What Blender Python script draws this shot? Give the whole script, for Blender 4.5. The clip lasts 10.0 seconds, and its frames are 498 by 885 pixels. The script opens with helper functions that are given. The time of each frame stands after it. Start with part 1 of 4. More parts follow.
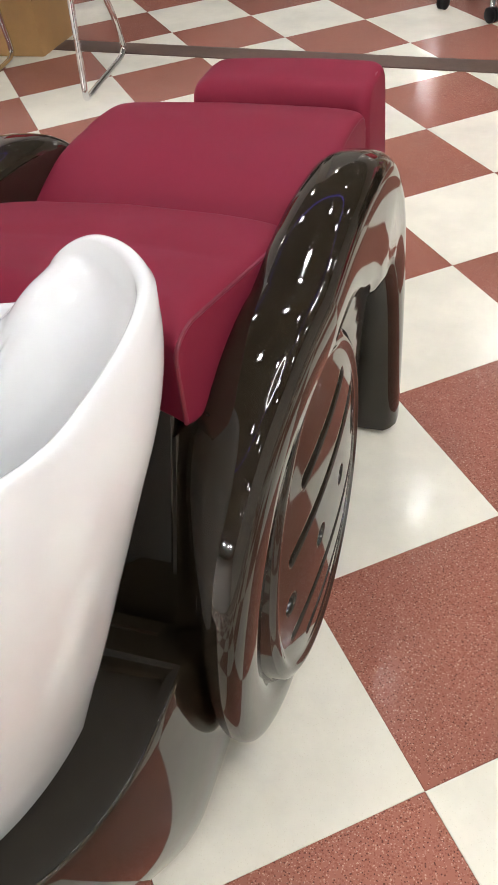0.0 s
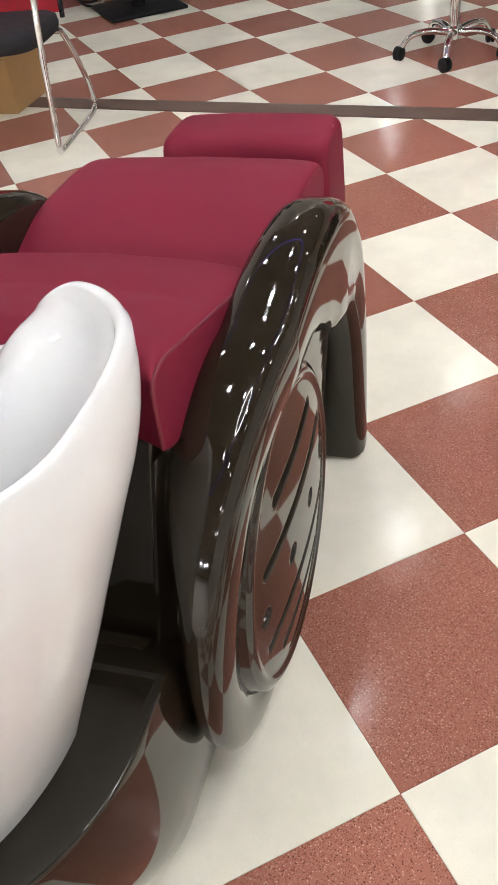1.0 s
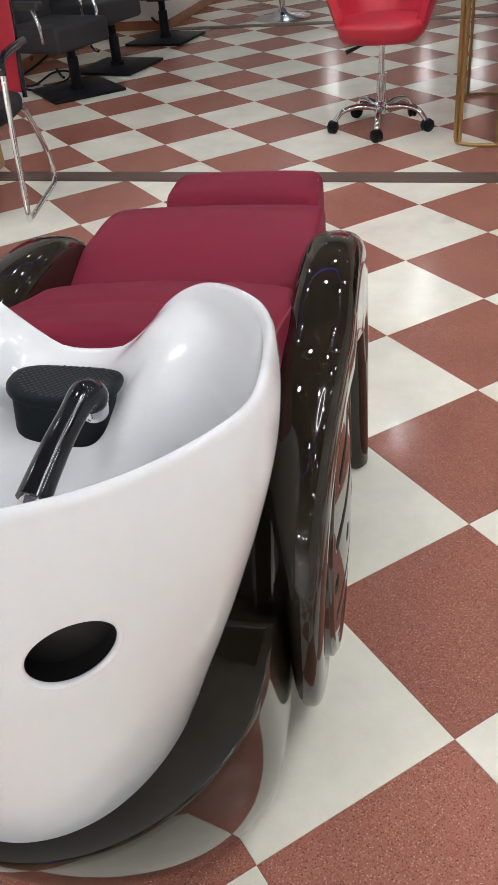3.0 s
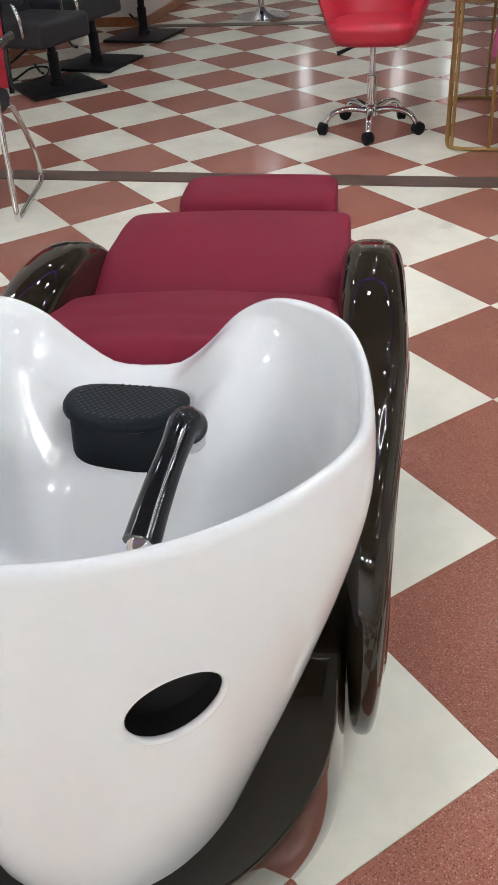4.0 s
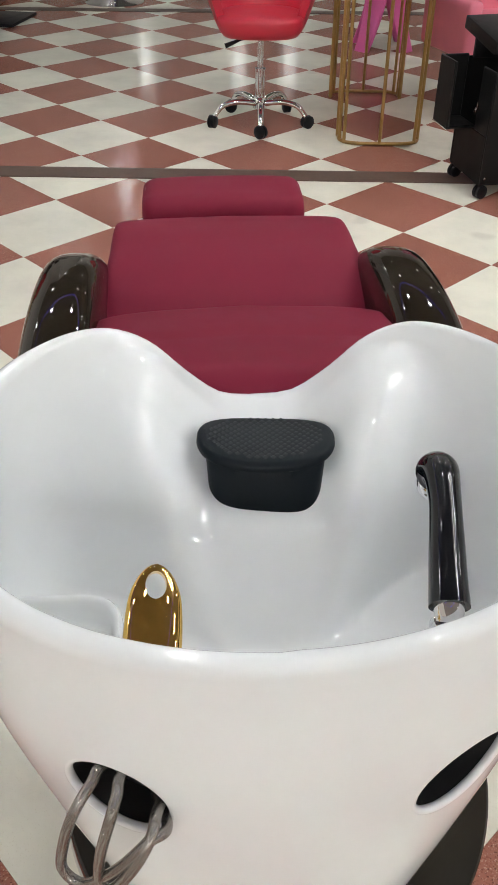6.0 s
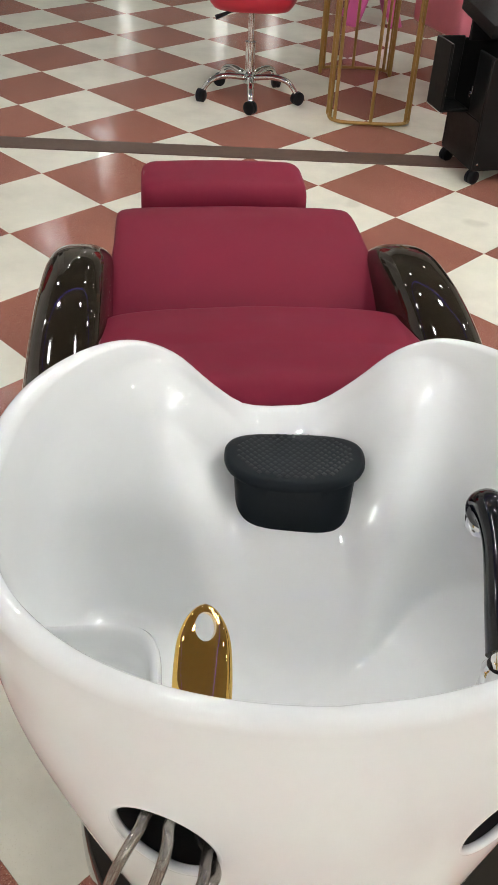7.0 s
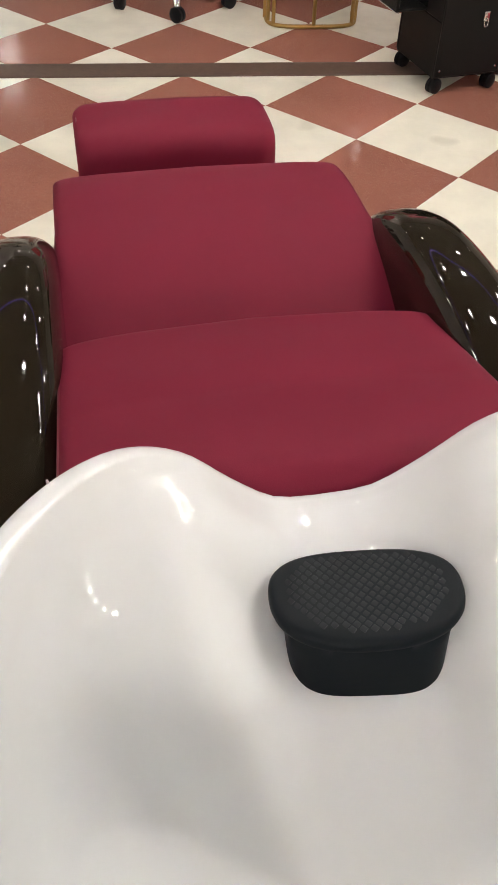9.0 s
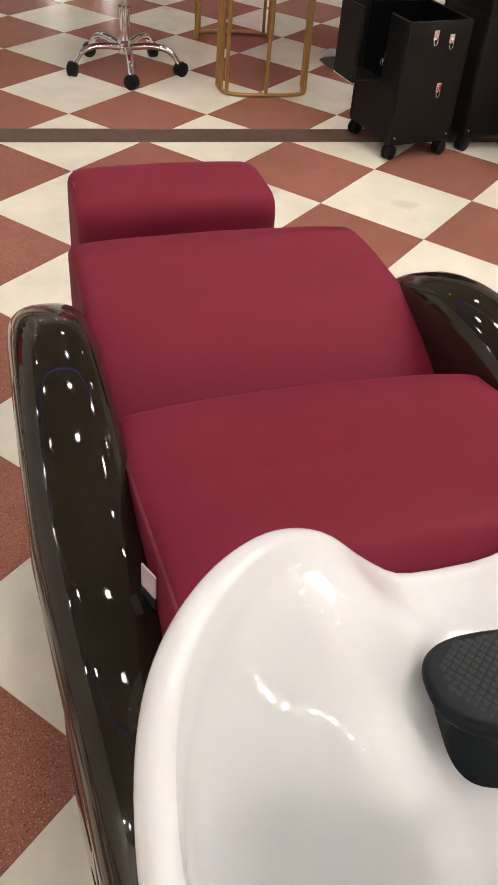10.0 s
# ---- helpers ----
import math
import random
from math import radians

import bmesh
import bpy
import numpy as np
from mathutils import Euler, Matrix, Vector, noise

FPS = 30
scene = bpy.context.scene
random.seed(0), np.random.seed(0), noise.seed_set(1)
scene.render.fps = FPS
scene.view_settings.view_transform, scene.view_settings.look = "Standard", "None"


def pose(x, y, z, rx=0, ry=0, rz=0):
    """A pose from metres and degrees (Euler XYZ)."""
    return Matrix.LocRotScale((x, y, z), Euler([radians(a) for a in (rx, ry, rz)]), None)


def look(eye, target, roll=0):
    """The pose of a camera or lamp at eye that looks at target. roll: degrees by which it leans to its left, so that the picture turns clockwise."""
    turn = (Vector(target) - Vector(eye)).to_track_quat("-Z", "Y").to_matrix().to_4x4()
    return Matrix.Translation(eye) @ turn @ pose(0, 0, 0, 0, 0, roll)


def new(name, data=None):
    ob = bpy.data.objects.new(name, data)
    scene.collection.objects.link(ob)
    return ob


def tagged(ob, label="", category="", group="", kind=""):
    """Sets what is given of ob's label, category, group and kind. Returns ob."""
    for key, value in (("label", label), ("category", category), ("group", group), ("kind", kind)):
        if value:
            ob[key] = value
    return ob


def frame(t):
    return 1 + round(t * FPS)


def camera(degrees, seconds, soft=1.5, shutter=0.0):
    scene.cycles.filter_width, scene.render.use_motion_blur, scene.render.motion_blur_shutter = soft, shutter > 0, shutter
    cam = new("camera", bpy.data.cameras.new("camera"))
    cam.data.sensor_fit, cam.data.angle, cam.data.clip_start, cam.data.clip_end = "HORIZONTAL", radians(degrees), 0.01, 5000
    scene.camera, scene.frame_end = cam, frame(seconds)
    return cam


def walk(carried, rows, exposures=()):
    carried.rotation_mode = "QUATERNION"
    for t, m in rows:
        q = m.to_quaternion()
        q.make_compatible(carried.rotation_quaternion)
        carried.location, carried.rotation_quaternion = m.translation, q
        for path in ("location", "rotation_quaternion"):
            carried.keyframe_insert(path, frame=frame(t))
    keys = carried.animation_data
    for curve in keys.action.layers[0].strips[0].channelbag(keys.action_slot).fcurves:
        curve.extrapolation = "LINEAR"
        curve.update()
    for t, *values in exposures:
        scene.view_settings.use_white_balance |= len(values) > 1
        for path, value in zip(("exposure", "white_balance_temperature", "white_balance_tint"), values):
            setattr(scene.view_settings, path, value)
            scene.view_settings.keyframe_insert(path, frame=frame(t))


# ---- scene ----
from mathutils.bvhtree import BVHTree

cam = camera(33.0, 10.0)
PATH = [
    (0, (0.077, -0.568, 1.204), (-0.604, 0.746, -0.142), -6.7),
    (0.5, (0.125, -0.613, 1.233), (-0.541, 0.746, -0.075), -7.9),
    (1, (0.121, -0.636, 1.246), (-0.535, 0.756, -0.031), -7.2),
    (1.5, (0.106, -0.683, 1.262), (-0.536, 0.743, 0.015), -7.0),
    (2, (0.063, -0.795, 1.271), (-0.517, 0.68, 0.052), -7.6),
    (2.5, (0.008, -0.893, 1.284), (-0.523, 0.623, 0.092), -6.7),
    (2.7, (-0.006, -0.915, 1.279), (-0.526, 0.617, 0.105), -6.3),
    (3.8, (-0.131, -0.898, 1.291), (-0.543, 0.681, 0.135), -4.0),
    (4, (-0.172, -0.883, 1.282), (-0.58, 0.688, 0.114), -3.9),
    (4.5, (-0.258, -0.846, 1.271), (-0.664, 0.697, 0.065), -3.9),
    (5, (-0.336, -0.83, 1.284), (-0.673, 0.724, 0.072), -3.4),
    (5.5, (-0.447, -0.844, 1.298), (-0.596, 0.746, 0.094), -1.6),
    (5.7, (-0.486, -0.854, 1.295), (-0.57, 0.744, 0.095), -1.0),
    (6.8, (-0.583, -0.846, 1.348), (-0.548, 0.738, 0.127), 2.7),
    (7, (-0.594, -0.807, 1.332), (-0.555, 0.75, 0.078), 3.1),
    (7.5, (-0.611, -0.701, 1.302), (-0.575, 0.774, -0.049), 3.4),
    (8, (-0.612, -0.59, 1.289), (-0.589, 0.827, -0.122), 3.4),
    (8.5, (-0.628, -0.523, 1.273), (-0.584, 0.871, -0.16), 2.6),
    (9, (-0.67, -0.468, 1.286), (-0.493, 0.94, -0.124), 2.4),
    (9.5, (-0.743, -0.458, 1.283), (-0.417, 0.978, -0.069), 3.5),
    (10, (-0.827, -0.408, 1.264), (-0.469, 1.067, -0.038), 5.2),
]
walk(cam, [(t, look(eye, target, roll)) for t, eye, target, roll in PATH], [(0, 0.33, 6400, 10), (1, 0.3, 6400, 10), (2, 0.13, 6250, 11), (4, 0.03, 6100, 8), (5.5, 0.0, 6250, 7), (7, 0.05, 6500, 6), (8, 0.0, 6700, 8), (9, 0.06, 7000, 11), (10, 0.15, 7150, 13)])

# ---- light and exposure ----
world = bpy.data.worlds.new("world")
scene.world = world
world.use_nodes = True
world.node_tree.nodes["Background"].inputs[0].default_value = (0.9, 0.93, 1.0, 1)
world.node_tree.nodes["Background"].inputs[1].default_value = 0.05
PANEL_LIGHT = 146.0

# ---- materials ----


def nodes_of(name):
    m = bpy.data.materials.new(name)
    m.use_nodes = True
    return m, m.node_tree.nodes, m.node_tree.links, m.node_tree.nodes["Principled BSDF"]


def put(n, **values):
    for key, value in values.items():
        n.inputs[key.replace("_", " ")].default_value = value


def ramp(nodes, stops):
    r = nodes.new("ShaderNodeValToRGB")
    while len(r.color_ramp.elements) < len(stops):
        r.color_ramp.elements.new(0.5)
    for e, (at, c) in zip(r.color_ramp.elements, stops):
        e.position, e.color = at, (*c, 1)
    return r


def grain(name, base, rough, spread=0.12, scale=9.0, fine=160.0, bump=0.02, metal=0.0, coat=0.0, spec=0.5, vary=0.0):
    """A surface with blotches, fine grain, uneven gloss and a slight relief."""
    m, nodes, links, b = nodes_of(name)
    co = nodes.new("ShaderNodeTexCoord")
    big, small = nodes.new("ShaderNodeTexNoise"), nodes.new("ShaderNodeTexNoise")
    put(big, Scale=scale, Detail=5.0, Roughness=0.6)
    put(small, Scale=fine, Detail=3.0)
    lo = tuple(max(0, c * (1 - spread)) for c in base)
    hi = tuple(min(1, c * (1 + spread)) for c in base)
    r = ramp(nodes, [(0.3, lo), (0.7, hi)])
    mix = nodes.new("ShaderNodeMath")
    mix.operation = "MULTIPLY_ADD"
    mix.inputs[1].default_value = 0.35
    half = nodes.new("ShaderNodeMath")
    half.operation = "MULTIPLY"
    half.inputs[1].default_value = 0.65
    links.new(co.outputs["Object"], big.inputs["Vector"])
    links.new(co.outputs["Object"], small.inputs["Vector"])
    links.new(big.outputs[0], half.inputs[0])
    links.new(small.outputs[0], mix.inputs[0])
    links.new(half.outputs[0], mix.inputs[2])
    links.new(mix.outputs[0], r.inputs[0])
    links.new(r.outputs[0], b.inputs["Base Color"])
    rr = nodes.new("ShaderNodeMapRange")
    put(rr, To_Min=max(0.02, rough * 0.75), To_Max=min(1, rough * 1.3))
    links.new(big.outputs[0], rr.inputs["Value"])
    links.new(rr.outputs[0], b.inputs["Roughness"])
    if bump:
        bp = nodes.new("ShaderNodeBump")
        put(bp, Strength=bump, Distance=0.002)
        links.new(small.outputs[0], bp.inputs["Height"])
        links.new(bp.outputs[0], b.inputs["Normal"])
    put(b, Metallic=metal, Coat_Weight=coat, Coat_Roughness=0.04, Specular_IOR_Level=spec)
    return m


def tile_material(name, base, chips, rough):
    """Polished floor tile: chips of stone in a matrix, stains, and a tone of its own for each tile."""
    m, nodes, links, b = nodes_of(name)
    co = nodes.new("ShaderNodeTexCoord")
    geo = nodes.new("ShaderNodeNewGeometry")
    info = nodes.new("ShaderNodeObjectInfo")
    pos = geo.outputs["Position"]
    stain = nodes.new("ShaderNodeTexNoise")
    put(stain, Scale=3.2, Detail=7.0, Roughness=0.65)
    links.new(pos, stain.inputs["Vector"])
    lo = tuple(c * 0.86 for c in base)
    hi = tuple(min(1, c * 1.07) for c in base)
    r = ramp(nodes, [(0.25, lo), (0.62, hi)])
    links.new(stain.outputs[0], r.inputs[0])
    last = r.outputs[0]
    for scale, cut, colour, amount in chips:
        v = nodes.new("ShaderNodeTexVoronoi")
        put(v, Scale=scale, Randomness=1.0)
        links.new(pos, v.inputs["Vector"])
        wob = nodes.new("ShaderNodeTexNoise")
        put(wob, Scale=scale * 1.7, Detail=2.0)
        links.new(pos, wob.inputs["Vector"])
        add = nodes.new("ShaderNodeMath")
        add.operation = "MULTIPLY_ADD"
        add.inputs[1].default_value = 0.5
        links.new(wob.outputs[0], add.inputs[0])
        links.new(v.outputs["Distance"], add.inputs[2])
        mask = nodes.new("ShaderNodeMapRange")
        put(mask, From_Min=cut + 0.25, From_Max=cut + 0.19, To_Min=0.0, To_Max=amount)
        links.new(add.outputs[0], mask.inputs["Value"])
        mx = nodes.new("ShaderNodeMix")
        mx.data_type = "RGBA"
        mx.inputs["B"].default_value = (*colour, 1)
        links.new(mask.outputs[0], mx.inputs["Factor"])
        links.new(last, mx.inputs["A"])
        last = mx.outputs["Result"]
    tone = nodes.new("ShaderNodeMapRange")
    put(tone, To_Min=0.93, To_Max=1.05)
    links.new(info.outputs["Random"], tone.inputs["Value"])
    hsv = nodes.new("ShaderNodeHueSaturation")
    links.new(tone.outputs[0], hsv.inputs["Value"])
    links.new(last, hsv.inputs["Color"])
    links.new(hsv.outputs[0], b.inputs["Base Color"])
    wear = nodes.new("ShaderNodeTexNoise")
    put(wear, Scale=11.0, Detail=5.0)
    links.new(pos, wear.inputs["Vector"])
    rr = nodes.new("ShaderNodeMapRange")
    put(rr, To_Min=rough * 0.7, To_Max=rough * 1.5)
    links.new(wear.outputs[0], rr.inputs["Value"])
    links.new(rr.outputs[0], b.inputs["Roughness"])
    bp = nodes.new("ShaderNodeBump")
    put(b, Specular_IOR_Level=0.15)
    put(bp, Strength=0.06, Distance=0.002)
    links.new(wear.outputs[0], bp.inputs["Height"])
    links.new(bp.outputs[0], b.inputs["Normal"])
    return m


def braid(name):
    """Woven steel wire: a fine diagonal chequer in tone and height."""
    m, nodes, links, b = nodes_of(name)
    co = nodes.new("ShaderNodeTexCoord")
    turn = nodes.new("ShaderNodeMapping")
    turn.inputs["Rotation"].default_value = (0.6, 0.78, 0.5)
    check = nodes.new("ShaderNodeTexChecker")
    put(check, Scale=1250.0, Color1=(0.36, 0.34, 0.32, 1), Color2=(0.2, 0.19, 0.18, 1))
    links.new(co.outputs["Object"], turn.inputs["Vector"])
    links.new(turn.outputs[0], check.inputs["Vector"])
    links.new(check.outputs["Color"], b.inputs["Base Color"])
    bp = nodes.new("ShaderNodeBump")
    put(bp, Strength=0.4, Distance=0.0006)
    links.new(check.outputs["Fac"], bp.inputs["Height"])
    links.new(bp.outputs[0], b.inputs["Normal"])
    put(b, Metallic=0.9, Roughness=0.27)
    return m


def glow(name, colour, strength):
    m, nodes, links, b = nodes_of(name)
    put(b, Base_Color=(*colour, 1), Emission_Color=(*colour, 1), Emission_Strength=strength)
    return m


M_WHITE_TILE = tile_material("cream tile", (0.80, 0.775, 0.665), [(210.0, 0.2, (0.70, 0.66, 0.54), 0.5), (2.6, 0.12, (0.55, 0.52, 0.43), 0.42), (11.0, -0.02, (0.34, 0.31, 0.25), 0.55), (26.0, -0.055, (0.16, 0.14, 0.11), 0.75), (60.0, -0.075, (0.2, 0.17, 0.13), 0.7)], 0.14)
M_RED_TILE = tile_material("red terrazzo tile", (0.338, 0.138, 0.101), [(3.7, 0.08, (0.29, 0.115, 0.088), 0.35), (220.0, 0.38, (0.25, 0.085, 0.057), 0.62), (240.0, 0.28, (0.48, 0.26, 0.2), 0.6), (200.0, 0.255, (0.085, 0.03, 0.024), 0.75), (175.0, 0.225, (0.68, 0.45, 0.35), 0.55), (100.0, 0.1, (0.6, 0.4, 0.3), 0.6)], 0.14)
M_GROUT = grain("tile joint", (0.3, 0.22, 0.17), 0.8)
M_STRIP = grain("brown marble strip", (0.12, 0.078, 0.06), 0.4, 0.25, 14, 60, 0.02, 0.0, 0.0, 0.2)
M_WALL = grain("white wall paint", (0.76, 0.74, 0.7), 0.6, 0.05, 2, 90)
M_WALL_BOUNCE = grain("pale bounce wall paint", (0.78, 0.76, 0.73), 0.6, 0.04, 2, 90)
M_CEIL = grain("ceiling paint", (0.2, 0.19, 0.178), 0.7, 0.05, 2, 60)
M_BASEBOARD = grain("varnished wood", (0.3, 0.11, 0.045), 0.3, 0.3, 6, 50)
M_LACQUER = grain("dark brown lacquer", (0.0165, 0.0125, 0.0075), 0.055, 0.2, 6, 400, 0.0, 0.0, 0.0, 0.5)
M_LACQUER_IN = grain("dark inner shell", (0.014, 0.012, 0.011), 0.28, 0.2, 8, 200)
M_PORCELAIN = grain("white glazed ceramic", (0.785, 0.805, 0.81), 0.05, 0.015, 3, 60, 0.0, 0.0, 0.0, 0.5)
M_VINYL = grain("burgundy leatherette", (0.197, 0.0173, 0.0385), 0.55, 0.08, 7, 900, 0.12, 0.0, 0.0, 0.1)
M_PIPING = grain("burgundy piping", (0.16, 0.012, 0.027), 0.45, 0.1, 30, 900, 0.1)
M_RUBBER = grain("black rubber", (0.0055, 0.0085, 0.0115), 0.42, 0.2, 20, 700, 0.08, 0.0, 0.0, 0.16)
M_GRIP = grain("ribbed black rubber", (0.006, 0.009, 0.012), 0.36, 0.2, 20, 700, 0.05, 0.0, 0.0, 0.28)
M_BLACK_GLOSS = grain("black gloss plastic", (0.006, 0.007, 0.009), 0.07, 0.1, 20, 300, 0.0, 0.0, 0.0, 0.45)
M_GOLD = grain("polished gold plate", (0.8, 0.53, 0.15), 0.045, 0.05, 30, 300, 0.0, 1.0)
M_CHROME = grain("chrome", (0.75, 0.75, 0.76), 0.08, 0.05, 20, 300, 0.0, 1.0)
M_STEEL = grain("brushed steel", (0.2, 0.182, 0.17), 0.3, 0.12, 30, 400, 0.05, 1.0)
M_BRAID = braid("braided steel hose")
M_RED_VINYL = grain("bright red leatherette", (0.5, 0.022, 0.045), 0.4, 0.1, 8, 700, 0.1)
M_RED_MESH = grain("red mesh fabric", (0.4, 0.015, 0.03), 0.75, 0.25, 60, 900, 0.3)
M_BLACK_FABRIC = grain("black fabric", (0.012, 0.012, 0.016), 0.85, 0.2, 40, 900, 0.3)
M_GREY_VINYL = grain("dark grey leatherette", (0.042, 0.042, 0.045), 0.55, 0.12, 9, 700, 0.1, 0.0, 0.0, 0.25)
M_BLACK_METAL = grain("black powder coat", (0.008, 0.008, 0.0095), 0.45, 0.25, 12, 500, 0.1, 0.0, 0.0, 0.2)
M_TROLLEY = grain("black grained panel", (0.007, 0.007, 0.007), 0.45, 0.2, 14, 900, 0.2, 0.0, 0.0, 0.2)
M_GILT = grain("gold painted tube", (0.42, 0.26, 0.09), 0.38, 0.15, 20, 400, 0.03, 0.75)
M_PINK = grain("pink leatherette", (0.72, 0.2, 0.27), 0.45, 0.08, 8, 600, 0.1)
M_PINK_PLASTIC = grain("magenta pink plastic", (0.6, 0.1, 0.3), 0.4, 0.08, 8, 600, 0.05)
M_CARD = grain("brown cardboard", (0.44, 0.27, 0.11), 0.75, 0.1, 9, 220, 0.15)
M_TABLE_WHITE = grain("white table top", (0.8, 0.78, 0.76), 0.35, 0.03, 5, 200)
M_HOLE_SHADE = grain("painted hollow shade", (0.006, 0.0058, 0.0058), 0.5, 0.2, 12, 200)
M_TAG = grain("printed fabric tag", (0.62, 0.52, 0.58), 0.7, 0.15, 40, 500)
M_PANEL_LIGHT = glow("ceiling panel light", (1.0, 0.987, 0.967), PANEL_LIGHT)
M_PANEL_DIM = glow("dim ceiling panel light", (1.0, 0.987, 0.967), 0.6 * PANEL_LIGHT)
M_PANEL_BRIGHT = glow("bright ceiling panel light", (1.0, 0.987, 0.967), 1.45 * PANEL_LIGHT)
# glow of the added fill lamps behind the camera
M_OBLONG_FILL = glow("oblong fill light", (1.0, 0.985, 0.965), 430.0)
M_WALL_LIGHT = glow("white wall light", (1.0, 0.98, 0.95), 6.0)
M_RING_LIGHT = glow("white ring light", (1.0, 0.98, 0.95), 42.0)
M_BLUE_LIGHT = glow("blue light line", (0.08, 0.06, 1.0), 1.6)

# ---- building helpers ----


def finish(bm, material, angle=40.0):
    bmesh.ops.recalc_face_normals(bm, faces=bm.faces)
    me = bpy.data.meshes.new("mesh")
    bm.to_mesh(me)
    bm.free()
    for m in material if isinstance(material, (list, tuple)) else (material,):
        me.materials.append(m)
    me.shade_smooth()
    me.set_sharp_from_angle(angle=radians(angle))
    return me


def part(name, bm, material, parent, label="", angle=40.0):
    """Links a bmesh as one mesh object under a thing or a part."""
    me = bm if isinstance(bm, bpy.types.Mesh) else finish(bm, material, angle)
    ob = new(name, me)
    ob.parent = parent
    if label:
        ob["label"] = label
    return ob


def thing(name, label, category, group="", m=None):
    ob = new(name)
    ob.empty_display_size = 0.1
    if m is not None:
        ob.matrix_basis = m
    return tagged(ob, label, category, group)


def single(name, bm, material, label, category, m=None, kind="", group="", angle=40.0):
    ob = new(name, finish(bm, material, angle))
    if m is not None:
        ob.matrix_basis = m
    return tagged(ob, label, category, group, kind)


def block(size, at=(0, 0, 0), bevel=0.004, seg=2, m=None, bm=None):
    bm = bm or bmesh.new()
    r = bmesh.ops.create_cube(bm, size=1.0, matrix=Matrix.Translation(at) @ (m or Matrix()) @ Matrix.Diagonal((*size, 1)))
    if bevel:
        vs = set(r["verts"])
        bmesh.ops.bevel(bm, geom=[e for e in bm.edges if e.verts[0] in vs], offset=bevel, segments=seg, affect="EDGES", profile=0.6)
    return bm


def loft(rings, bm=None, closed=True, caps=True):
    """A skin over rings of equally many points."""
    bm = bm or bmesh.new()
    vs = [[bm.verts.new(p) for p in ring] for ring in rings]
    n = len(vs[0])
    for a, b in zip(vs, vs[1:]):
        for i in range(n if closed else n - 1):
            j = (i + 1) % n
            bm.faces.new((a[i], a[j], b[j], b[i]))
    if caps and closed:
        bm.faces.new(vs[0][::-1])
        bm.faces.new(vs[-1])
    return bm


def lathe(profile, n=24, at=(0, 0, 0), bm=None):
    """A turned solid about z from (radius, height) pairs."""
    rings = [[(at[0] + r * math.cos(2 * math.pi * i / n), at[1] + r * math.sin(2 * math.pi * i / n), at[2] + z) for i in range(n)] for r, z in profile]
    return loft(rings, bm)


def smooth_path(points, steps=8):
    """A Catmull-Rom curve through points."""
    p = [Vector(q) for q in points]
    p = [2 * p[0] - p[1], *p, 2 * p[-1] - p[-2]]
    out = []
    for a, b, c, d in zip(p, p[1:], p[2:], p[3:]):
        for k in range(steps):
            t = k / steps
            out.append(0.5 * ((2 * b) + (c - a) * t + (2 * a - 5 * b + 4 * c - d) * t * t + (3 * b - a - 3 * c + d) * t ** 3))
    return out + [p[-2]]


def tube(points, radius, n=10, bm=None, flat=1.0):
    """A round bar along points; radius is one number or one for each point."""
    pts = [Vector(p) for p in points]
    rad = radius if isinstance(radius, (list, tuple)) else [radius] * len(pts)
    rings, side = [], None
    for i, p in enumerate(pts):
        d = (pts[min(i + 1, len(pts) - 1)] - pts[max(i - 1, 0)]).normalized()
        if side is None:
            side = d.cross(Vector((0, 0, 1)) if abs(d.z) < 0.9 else Vector((1, 0, 0))).normalized()
        side = (side - d * side.dot(d)).normalized()
        up = d.cross(side)
        rings.append([p + rad[i] * (math.cos(2 * math.pi * k / n) * side + flat * math.sin(2 * math.pi * k / n) * up) for k in range(n)])
    return loft(rings, bm)


def ease(x, table):
    """Smooth reading of a table of (x, value)."""
    if x <= table[0][0]:
        return table[0][1]
    for (a, va), (b, vb) in zip(table, table[1:]):
        if x <= b:
            t = (x - a) / (b - a)
            return va + (vb - va) * t
    return table[-1][1]


def curve_table(table):
    """The table drawn as a smooth curve, ready for ease()."""
    pts = smooth_path([(a, b, 0) for a, b in table], 10)
    return [(p.x, p.y) for p in pts]


def superellipse(a, b, power, n):
    out = []
    for i in range(n):
        t = 2 * math.pi * i / n
        c, s = math.cos(t), math.sin(t)
        out.append((a * math.copysign(abs(c) ** (2 / power), c), b * math.copysign(abs(s) ** (2 / power), s)))
    return out


